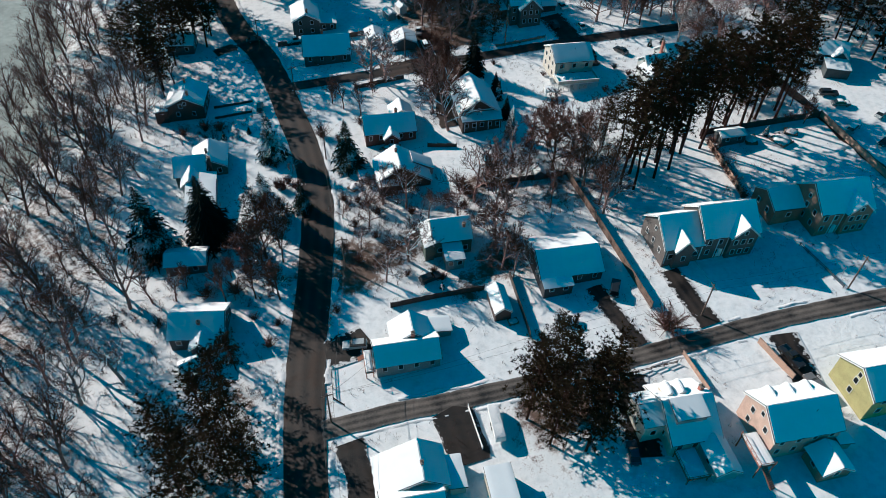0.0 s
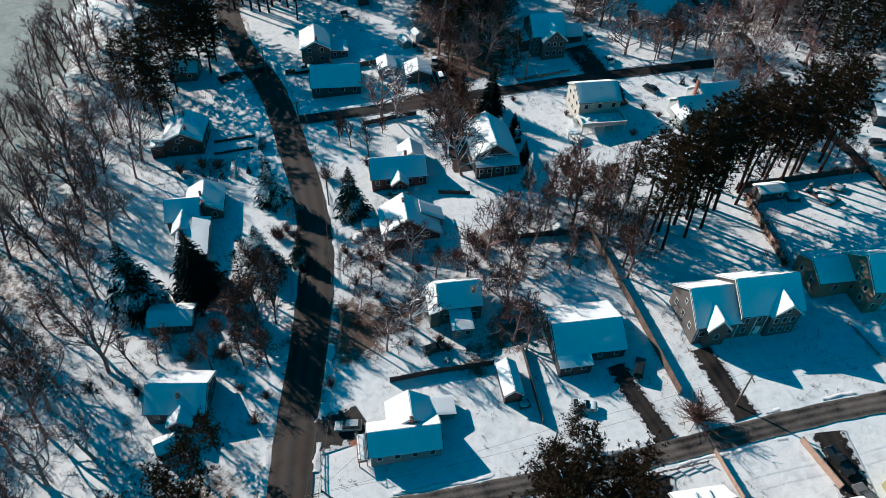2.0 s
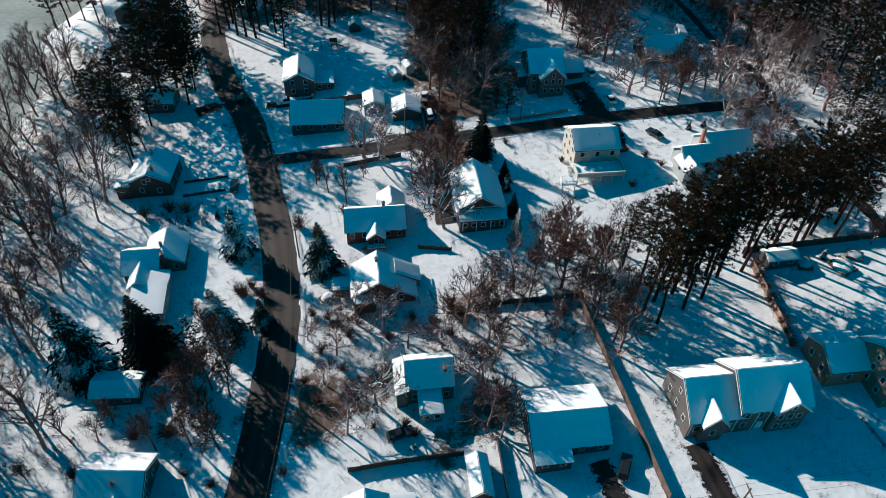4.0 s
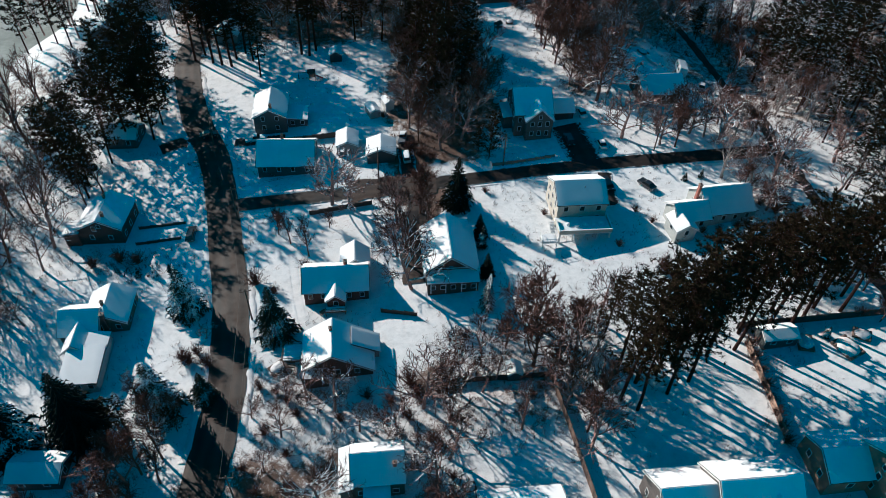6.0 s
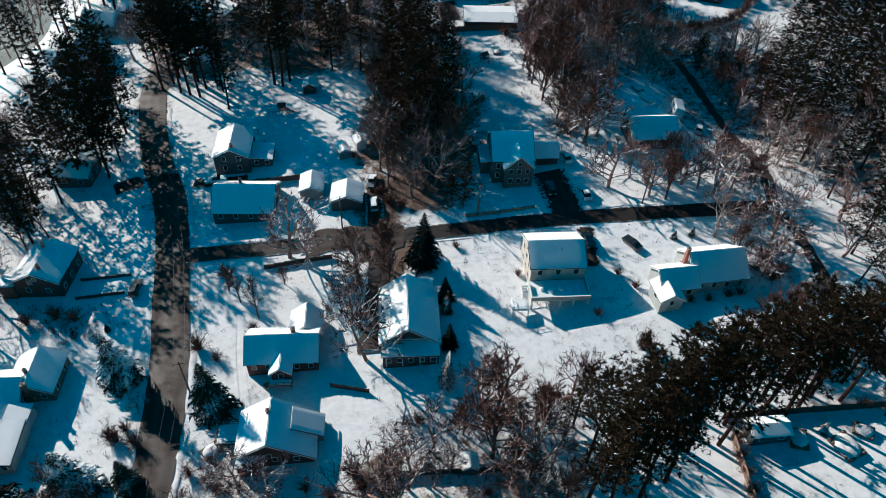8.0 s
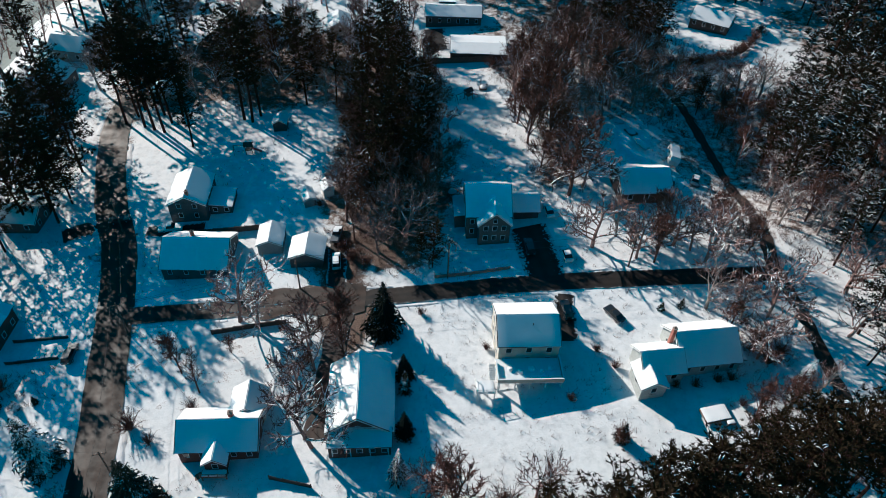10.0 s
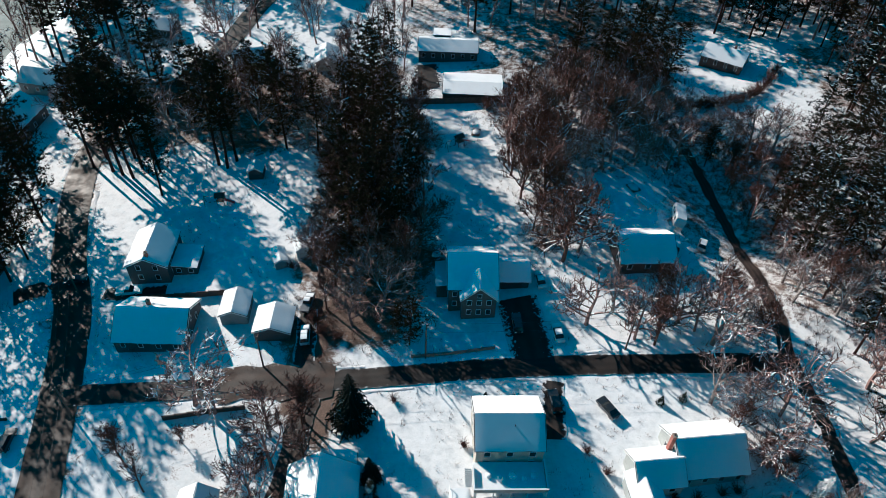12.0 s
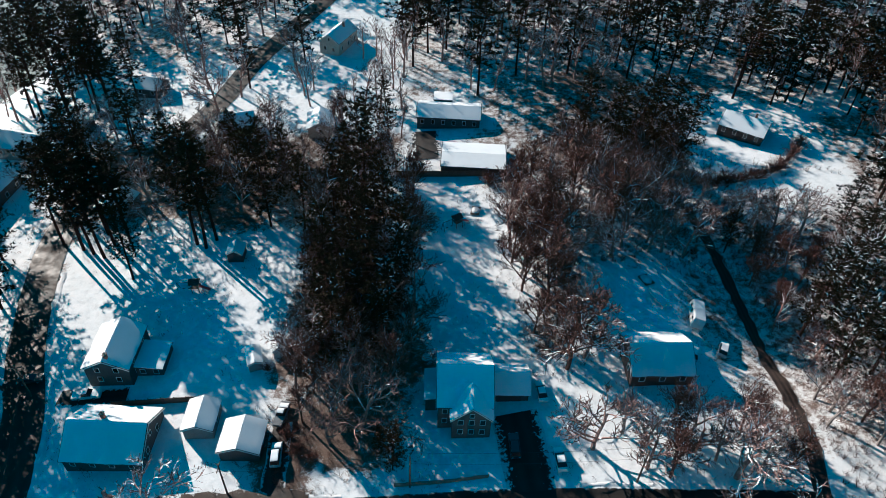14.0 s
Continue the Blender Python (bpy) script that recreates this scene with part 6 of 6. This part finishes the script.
def fence(points, high, mat, label, bay=2.4, style="board", name="fence"):
    """Posts with a panel of boards, rails or masonry in each bay."""
    x, y = points[0]
    o = thing(name, label, name.replace("_", " "), pose(x, y, land(x, y)))
    key = (high, mat, style)
    if key not in fence_meshes:
        post = Geo().box(-0.07, -0.07, -0.6, 0.07, 0.07, high + 0.1)
        panel = Geo()
        if style == "board":
            n = 12
            prof = []
            for i in range(n):
                a, b = i / n, (i + 1) / n
                z = high * (0.96 + 0.04 * ((i * 7) % 3) / 2)
                prof += [(a, z), (b - 0.004, z)]
            out = [(0.0, -0.35)] + prof + [(1.0, -0.35)]
            m = len(out)
            panel.add([(u, s, z) for s in (-0.03, 0.03) for u, z in out], [tuple(range(m)), tuple(range(m, 2 * m))] + [(i, (i + 1) % m, m + (i + 1) % m, m + i) for i in range(m)])
        elif style == "rail":
            for z in (high * 0.45, high * 0.92):
                panel.box(0, -0.04, z - 0.07, 1, 0.04, z + 0.07)
        else:
            for k in range(3):
                panel.box(0, -0.16 + 0.02 * k, high * k / 3 - 0.4 * (k == 0), 1, 0.16 - 0.02 * k, high * (k + 1) / 3)
        fence_meshes[key] = (post.mesh("post", M[mat]), panel.mesh("panel", M[mat]))
    post, panel = fence_meshes[key]
    for (ax, ay), (bx, by) in zip(points, points[1:]):
        run = math.hypot(bx - ax, by - ay)
        n = max(1, round(run / bay))
        turn = math.degrees(math.atan2(by - ay, bx - ax))
        for i in range(n + 1):
            px, py = ax + (bx - ax) * i / n, ay + (by - ay) * i / n
            ob = part("post", post, None, o)
            ob.matrix_basis = pose(px - x, py - y, land(px, py) - land(x, y), 0, 0, turn)
            if i < n:
                pa = part("panel", panel, None, o)
                pa.matrix_basis = pose(px - x, py - y, land(px, py) - land(x, y), 0, 0, turn) @ Matrix.Diagonal((run / n, 1, 1, 1))
    return o


fence([(1.9, 89.9), (11, 90.2), (21.2, 90.0)], 1.5, "darkwood", "dark wooden board fence across the snowy yard")
fence([(48.6, 120.2), (50.6, 97.4), (52.0, 77.5)], 1.9, "wood", "tall weathered board fence along the yard")
fence([(28.0, 121.2), (48.6, 120.2)], 1.5, "darkwood", "dark board fence at the back of the yard")
fence([(85.2, 126.1), (117.0, 125.5)], 1.9, "darkwood", "tall dark board fence beside the pines")
fence([(85.5, 122.6), (84.9, 112), (84.3, 103.6)], 1.7, "tanwood", "tan board fence stepping down the yard", 1.9)
fence([(117.2, 125.5), (118.4, 99.9), (119.0, 84)], 1.8, "tanwood", "pale tan board fence along the track")
fence([(27.2, 92.6), (27.0, 76.4)], 1.4, "darkwood", "dark board fence between two yards")
fence([(53.3, 66.0), (54.3, 57.6)], 1.1, "tanwood", "low tan board fence beside the yard")
fence([(68.0, 65.3), (69.9, 56.5)], 1.3, "tanwood", "low tan retaining wall by the drive", 2.4, "wall", "retaining_wall")
fence([(-11.2, 78.6), (-11.4, 71.2), (-9.6, 69.4)], 0.6, "darkwood", "low dark rail fence round the front yard", 2.4, "rail")
fence([(-6.0, 198.6), (10.2, 199.2)], 1.6, "wood", "grey board fence behind the ranch house")
fence([(43.3, 267.6), (66.5, 266.4)], 1.8, "wood", "brown board fence behind the clearing")
fence([(3.4, 170.3), (12.0, 171.4), (17.6, 171.8)], 1.1, "darkwood", "dark timber retaining wall by the lane", 2.0, "wall", "retaining_wall")
fence([(47.0, 181.2), (55.0, 181.6), (62.5, 182.4)], 0.7, "stone", "low stone wall edging the shaded front yard", 2.2, "wall", "stone_wall")
fence([(-35.4, 171.4), (-25.0, 171.8)], 0.6, "darkwood", "low dark timber edging of the parking place", 2.4, "wall", "retaining_wall")
fence([(-35.0, 166.2), (-25.2, 166.8)], 0.6, "darkwood", "low dark timber edging below the parking place", 2.4, "wall", "retaining_wall")
fence([(18.6, 139.4), (25.6, 137.4)], 1.1, "darkwood", "dark board fence beside the bungalow")
fence([(39.8, 57.5), (38.6, 63.8), (51.5, 64.4)], 0.8, "darkwood", "low dark rail fence at the yard's edge", 2.4, "rail")
fence([(12.0, 64.0), (12.6, 55.6)], 1.0, "vinyl", "white vinyl fence beside the parked trailer")
fence([(88.5, 86.0), (90.5, 73.5)], 0.8, "darkwood", "low dark fence between two drives", 2.4, "rail")


# ---- vehicles ----
def side_profile(style):
    """Half a car's outline, seen from the side: the body, then the glasshouse."""
    if style == "pickup":
        return [(-2.6, 0.45), (2.6, 0.45), (2.65, 0.85), (2.4, 1.05), (1.1, 1.12), (-0.75, 1.12), (-0.8, 1.1), (-2.65, 1.1)], [(1.05, 1.1), (0.45, 1.75), (-0.6, 1.78), (-0.78, 1.1)]
    if style == "suv":
        return [(-2.3, 0.4), (2.3, 0.4), (2.38, 0.8), (2.2, 1.0), (1.05, 1.08), (-2.3, 1.1), (-2.36, 0.7)], [(1.0, 1.06), (0.35, 1.68), (-1.9, 1.7), (-2.25, 1.08)]
    return [(-2.25, 0.35), (2.25, 0.35), (2.35, 0.65), (2.15, 0.85), (1.0, 0.95), (-1.6, 0.97), (-2.2, 0.95), (-2.3, 0.6)], [(1.0, 0.93), (0.3, 1.42), (-1.1, 1.43), (-1.75, 0.95)]


car_meshes = {}


def car(x, y, turn, tone, style, label, snowy=True):
    o = thing("car" if style != "pickup" else "pickup_truck", label, "car" if style != "pickup" else "pickup truck", on_slope(x, y, 0.02, turn))
    body, cabin = side_profile(style)
    if (style, tone) not in car_meshes:
        b = Geo().prism([(u, z) for u, z in body], "y", -0.88, 0.88)
        cab = Geo()
        n = len(cabin)
        cab.add([(u, s * (0.82 if z < 1.2 and u in (cabin[0][0], cabin[-1][0]) else 0.66), z) for s in (-1, 1) for u, z in cabin], [tuple(range(n)), tuple(range(n, 2 * n))] + [(i, (i + 1) % n, n + (i + 1) % n, n + i) for i in range(n)])
        top = Geo().box(cabin[2][0] + 0.05, -0.64, cabin[1][1] - 0.01, cabin[1][0] - 0.05, 0.64, cabin[1][1] + 0.05)
        tyre = Geo().tube([(0, -0.11, 0), (0, 0.11, 0)], [0.34, 0.34], 12)
        tyre.f.append(tuple(range(12))[::-1])
        rim = Geo().tube([(0, -0.12, 0), (0, 0.12, 0)], [0.19, 0.19], 8)
        rim.f.append(tuple(range(8))[::-1])
        lamp = Geo().box(-0.05, -0.17, -0.07, 0.05, 0.17, 0.07)
        zt = cabin[1][1] + 0.055
        snow = snow_plate([(cabin[2][0], -0.62, zt), (cabin[1][0], -0.62, zt), (cabin[1][0], 0.62, zt), (cabin[2][0], 0.62, zt)], 0.16, 4, 6, 5)
        zh = body[4][1] + 0.01
        hood = snow_plate([(1.05, -0.8, zh + 0.02), (2.05, -0.8, zh - 0.08), (2.05, 0.8, zh - 0.08), (1.05, 0.8, zh + 0.02)], 0.14, 6, 5, 5)
        car_meshes[(style, tone)] = [g.mesh(n_, m_, True, sm) for g, n_, m_, sm in ((b, "body", PAINT[tone], False), (cab, "cabin_glass", M["glass"], False), (top, "roof_panel", PAINT[tone], False), (tyre, "wheel", M["rubber"], False), (rim, "rim", M["metal"], False), (lamp, "lamp", M["vinyl"], False), (snow, "roof_snow", M["roof_snow"], True), (hood, "hood_snow", M["roof_snow"], True))]
    b, cab, top, tyre, rim, lamp, snow, hood = car_meshes[(style, tone)]
    part("body", b, None, o)
    part("cabin_glass", cab, None, o, "dark car windows")
    part("roof_panel", top, None, o)
    for u in (-1.42, 1.42):
        for s in (-0.8, 0.8):
            w = part("wheel", tyre, None, o)
            w.matrix_basis = pose(u, s, 0.34)
            part("rim", rim, None, w)
    front = max(u for u, z in body)
    for s in (-0.62, 0.62):
        part("headlight", lamp, None, o).matrix_basis = pose(front - 0.03, s, 0.74)
        part("tail_light", lamp, None, o).matrix_basis = pose(-front + 0.03, s, 0.8)
    if snowy:
        part("roof_snow", snow, None, o, "snow on the roof")
        part("hood_snow", hood, None, o, "snow on the bonnet")


car(-6.2, 81.9, 172, "silver", "suv", "silver car parked beside the ranch house", False)
car(34.8, 78.2, -18, "silver", "sedan", "snow-covered silver car parked on snow")
car(46.8, 83.6, 62, "black", "suv", "black car in the shaded driveway", False)
car(26.6, 187.2, 94, "white", "suv", "white car parked by the double garage")
car(26.2, 195.4, 80, "grey", "pickup", "grey pickup truck half under snow")
car(74.6, 184.9, 95, "white", "sedan", "white car parked near the lane")
car(72.9, 198.6, 95, "white", "sedan", "white car parked in the shade")
car(80.9, 168.2, 118, "black", "sedan", "black car standing in the snowy yard", False)
car(72.0, 170.0, 95, "black", "suv", "black car beside the cream house", False)
car(-22.8, 167.2, 88, "black", "suv", "black car by the street", False)
car(-11.4, 200.9, 4, "white", "pickup", "white pickup truck beside the tall house")
car(102.6, 207.6, 70, "navy", "suv", "dark blue car under snow beside the cottage")
car(109.4, 209.4, 62, "silver", "suv", "silver van under snow beside the cottage")
car(121.8, 118.5, 30, "silver", "suv", "silver car under snow by the track")
car(124.4, 133.5, -20, "black", "suv", "black car by the house beyond the track", False)
car(124.8, 128.6, -16, "grey", "sedan", "grey car with a snowy roof beyond the track")
car(131.9, 121.9, 24, "silver", "sedan", "silver car under snow beyond the track")
car(126.0, 111.9, 26, "black", "sedan", "dark car parked beyond the track", False)
car(71.8, 60.6, 100, "black", "pickup", "black pickup truck in the narrow drive", False)
car(72.6, 54.2, 96, "grey", "suv", "grey car in the narrow drive", False)
car(36.8, 49.0, 80, "navy", "sedan", "dark blue car in the shaded drive", False)
car(11.0, 95.2, 12, "black", "suv", "black car under bare branches", False)
car(-24.0, 205.0, 10, "black", "sedan", "dark car in the shaded driveway", False)
car(67.2, 187.6, 92, "black", "suv", "dark car in the shaded driveway", False)


# ---- poles and wires ----
def utility_pole(x, y, high=9.0, turn=0.0):
    o = thing("utility_pole", "weathered wooden utility pole with a crossarm", "utility pole", pose(x, y, land(x, y), 0, 0, turn))
    part("pole", Geo().tube([(0, 0, -0.5), (0, 0, high * 0.5), (0, 0, high)], [0.17, 0.15, 0.12], 8), M["wood"], o)
    arm = part("crossarm", Geo().box(-1.1, -0.06, high - 0.75, 1.1, 0.06, high - 0.6), M["wood"], o)
    for u in (-0.95, -0.45, 0.45, 0.95):
        part("insulator", Geo().tube([(u, 0, high - 0.6), (u, 0, high - 0.42)], [0.05, 0.035], 6), M["metal"], arm)
    return Vector((x, y, land(x, y) + high - 0.42)), radians(turn)


def wire(a, b, sag=0.8):
    pts = [a.lerp(b, i / 12) - Vector((0, 0, sag * 4 * (i / 12) * (1 - i / 12))) for i in range(13)]
    tagged(part("overhead_wire", Geo().tube(pts, [0.022] * 13, 4), M["cable"], None, "thin black overhead wire between poles", False), category="wire", group="overhead wires")


ROUTES = [[(-12.9, 40, 8), (-12.2, 66.6, 6), (-6.1, 103, -2), (-7.0, 141, 12), (-13.2, 171.8, 20), (-22.5, 201.5, 20)], [(-12.2, 66.6, 6), (26.5, 69.6, 88), (60.6, 73.6, 88), (91.3, 73.1, 90), (125, 73, 90)], [(-13.2, 171.8, 20), (19.5, 180.6, 88), (49.6, 181.0, 90), (86.5, 180.8, 90)]]
made = {}
for route in ROUTES:
    for x, y, turn in route:
        if (x, y) not in made:
            made[(x, y)] = utility_pole(x, y, 9.0, turn)
    for (ax, ay, _), (bx, by, _) in zip(route, route[1:]):
        (a, ta), (b, tb) = made[(ax, ay)], made[(bx, by)]
        for u in (-0.95, 0.95):
            wire(a + Vector((math.cos(ta), math.sin(ta), 0)) * u, b + Vector((math.cos(tb), math.sin(tb), 0)) * u)
wire(made[(-12.2, 66.6)][0], Vector((-3.2, 76.0, land(-3.2, 76.0) + 3.4)), 0.4)
wire(made[(60.6, 73.6)][0], Vector((62.0, 87.0, land(62.0, 87.0) + 5.6)), 0.5)
wire(made[(-13.2, 171.8)][0], Vector((5.0, 151.0, land(5.0, 151.0) + 4.0)), 0.5)
wire(made[(-7.0, 141)][0], Vector((-29.5, 147.0, land(-29.5, 147.0) + 3.6)), 0.6)


# ---- yard things ----
def caravan(x, y, turn):
    o = thing("caravan", "white caravan parked in the snowy yard", "caravan", on_slope(x, y, 0.0, turn))
    part("body", Geo().prism([(-3.2, 0.5), (3.2, 0.5), (3.4, 1.2), (3.0, 2.5), (-2.9, 2.6), (-3.3, 1.6)], "y", -1.15, 1.15), M["vinyl"], o)
    part("snow_cover", snow_plate([(-2.9, -1.1, 2.62), (3.0, -1.1, 2.52), (3.0, 1.1, 2.52), (-2.9, 1.1, 2.62)], 0.2, 8, 9, 5), M["roof_snow"], o, "smooth quilt of snow", True, True)
    for s in (-1.16, 1.16):
        for u in (-1.8, 0.4, 2.0):
            part("window", Geo().box(u - 0.4, s - 0.02, 1.4, u + 0.4, s + 0.02, 2.0), M["glass"], o)
        part("wheel", Geo().tube([(-0.2, s - 0.1, 0.33), (-0.2, s + 0.1, 0.33)], [0.33, 0.33], 10), M["rubber"], o)
    part("drawbar", Geo().tube([(3.2, 0, 0.5), (4.6, 0, 0.45)], [0.06, 0.05], 6), M["metal"], o)


def box_trailer(x, y, turn):
    o = thing("trailer", "long white trailer piled with snow", "trailer", on_slope(x, y, 0.0, turn))
    part("body", Geo().box(-3.4, -0.9, 0.5, 3.4, 0.9, 1.7), M["vinyl"], o)
    part("snow_cover", snow_plate([(-3.4, -0.9, 1.704), (3.4, -0.9, 1.704), (3.4, 0.9, 1.704), (-3.4, 0.9, 1.704)], 0.45, 12, 10, 6), M["bank_snow"], o, "deep lumpy snow", True, True)
    for u in (-0.6, 0.3):
        for s in (-0.92, 0.92):
            part("wheel", Geo().tube([(u, s - 0.1, 0.32), (u, s + 0.1, 0.32)], [0.32, 0.32], 10), M["rubber"], o)


def play_set(x, y, turn, tone="wood"):
    o = thing("play_set", "wooden climbing frame with a slide in the snow", "play set", on_slope(x, y, 0.0, turn))
    for u in (-0.8, 0.8):
        for s in (-0.8, 0.8):
            part("post", Geo().box(u - 0.06, s - 0.06, -0.3, u + 0.06, s + 0.06, 2.6), M[tone], o)
    part("platform", Geo().box(-0.9, -0.9, 1.25, 0.9, 0.9, 1.35), M[tone], o)
    roof = part("roof", Geo().prism([(-1.1, 2.5), (1.1, 2.5), (0, 3.3)], "x", -1.1, 1.1), M["darkwood"], o)
    part("slide", Geo().slab([(0.9, -0.35, 1.35), (3.0, -0.35, 0.15), (3.0, 0.35, 0.15), (0.9, 0.35, 1.35)], 0.08), M["plastic_red"], o, "red plastic slide")
    part("swing_beam", Geo().tube([(-0.8, 0, 2.4), (-3.8, 0, 2.4)], [0.07, 0.07], 5), M[tone], o)
    for s in (-1, 1):
        part("swing_leg", Geo().tube([(-3.8, 0, 2.4), (-3.9, 0.9 * s, -0.2)], [0.06, 0.06], 5), M[tone], o)
    for u in (-1.6, -2.8):
        part("swing_seat", Geo().box(u - 0.25, -0.12, 0.55, u + 0.25, 0.12, 0.62), M["rubber"], o)


def snow_mound(x, y, r, h, seed, label="lumpy snow-covered woodpile in the yard", name="woodpile"):
    """A heap of logs under snow: logs show at its foot, snow lies over it."""
    o = thing(name, label, name.replace("_", " "), on_slope(x, y, 0.0, seed * 37))
    for k in range(7):
        u = -r + 2 * r * (k + 0.5) / 7
        part("log", Geo().tube([(u, -r * 0.75, h * 0.3), (u, r * 0.75, h * 0.3)], [h * 0.32, h * 0.32], 7), M["wood"], o)
    g = Geo()
    n = 14
    for j in range(6):
        for i in range(n):
            a, w = i * math.tau / n, j / 5
            q = w * r * (1 + 0.25 * noise.noise((math.cos(a) * 2 + seed, math.sin(a) * 2, w)))
            g.v.append((math.cos(a) * q, math.sin(a) * q * 0.8, max(0.0, h * 0.62 + h * 0.5 * (1 - w * w) * (1 + 0.4 * noise.noise((q + seed, a, 2.0)))) * (1 if w < 0.99 else 0.7)))
    g.f += [(j * n + i, j * n + (i + 1) % n, (j + 1) * n + (i + 1) % n, (j + 1) * n + i) for j in range(5) for i in range(n)]
    part("snow_cover", g, M["bank_snow"], o, "lumpy snow", False, True)


def tarp_boat(x, y, turn):
    o = thing("boat", "small boat under a snowy tarpaulin", "boat", on_slope(x, y, 0.0, turn))
    g = Geo()
    for u, w, z in ((-2.4, 0.85, 0.9), (-1.0, 1.0, 1.0), (0.8, 0.95, 1.0), (2.0, 0.5, 1.1), (2.7, 0.06, 1.2)):
        g.v.extend([(u, -w, z), (u, -w * 0.5, 0.3), (u, w * 0.5, 0.3), (u, w, z)])
    g.f += [(4 * i + k, 4 * i + k + 1, 4 * i + k + 5, 4 * i + k + 4) for i in range(4) for k in range(3)] + [(0, 1, 2, 3)]
    part("hull", g, M["vinyl"], o)
    c = Geo()
    for u, w, z in ((-2.4, 0.87, 0.92), (-1.0, 1.02, 1.02), (0.8, 0.97, 1.02), (2.0, 0.52, 1.12), (2.7, 0.08, 1.22)):
        c.v.extend([(u, -w, z), (u, 0, z + 0.45 * w), (u, w, z)])
    c.f += [(3 * i + k, 3 * i + k + 1, 3 * i + k + 4, 3 * i + k + 3) for i in range(4) for k in range(2)]
    part("tarpaulin", c, M["bank_snow"], o, "snow-covered tarpaulin", False, True)


def yard_platform(x, y, turn):
    o = thing("deck", "low wooden platform deep in snow", "deck", on_slope(x, y, 0.0, turn))
    deck(o, -2.3, -1.5, 2.3, 1.5, 0.6, "wood")
    deck(o, 1.0, -2.4, 2.6, -1.55, 0.45, "wood")


yard_platform(93.0, 145.6, 8)
caravan(106.0, 217.6, 76)
box_trailer(16.0, 59.4, 88)
play_set(2.2, 228.0, 0)
play_set(58.6, 247.0, 30)
tarp_boat(99.0, 221.5, 120)
tarp_boat(101.6, 212.0, 30)
for i, (x, y, r, h) in enumerate([(-1.0, 128.5, 1.6, 0.8), (96.0, 121.0, 1.8, 1.2), (103.0, 119.0, 2.4, 1.0), (107.0, 121.5, 1.6, 0.9), (24.8, 80.6, 1.0, 0.6), (34.5, 122.5, 1.2, 0.7), (63.0, 252.0, 1.4, 0.8), (98.0, 227.0, 1.5, 0.7), (2.0, 133.0, 1.2, 0.6), (31.5, 101.0, 1.0, 0.7), (52.0, 207.5, 1.2, 0.7), (45.0, 216.0, 1.2, 0.8)]):
    snow_mound(x, y, r, h, i + 1)
simple_house("dark-fronted tool shed at the wood's edge", 9.0, 238.4, 3.4, 3.6, 2.2, 3.2, "y", "dark", 0, (0, 0), 111, None, "shed", "shed", 0.25)
simple_house("small grey shed beside the woodpile", 48.2, 222.0, 3.0, 3.4, 2.0, 2.9, "y", "slate", 10, (0, 0), 112, None, "shed", "shed", 0.25)
simple_house("shed with a snowy roof by the lake pines", -37.0, 83.5, 3.4, 3.0, 2.0, 2.8, "x", "slate", 20, (0, 0), 113, None, "shed", "shed", 0.25)
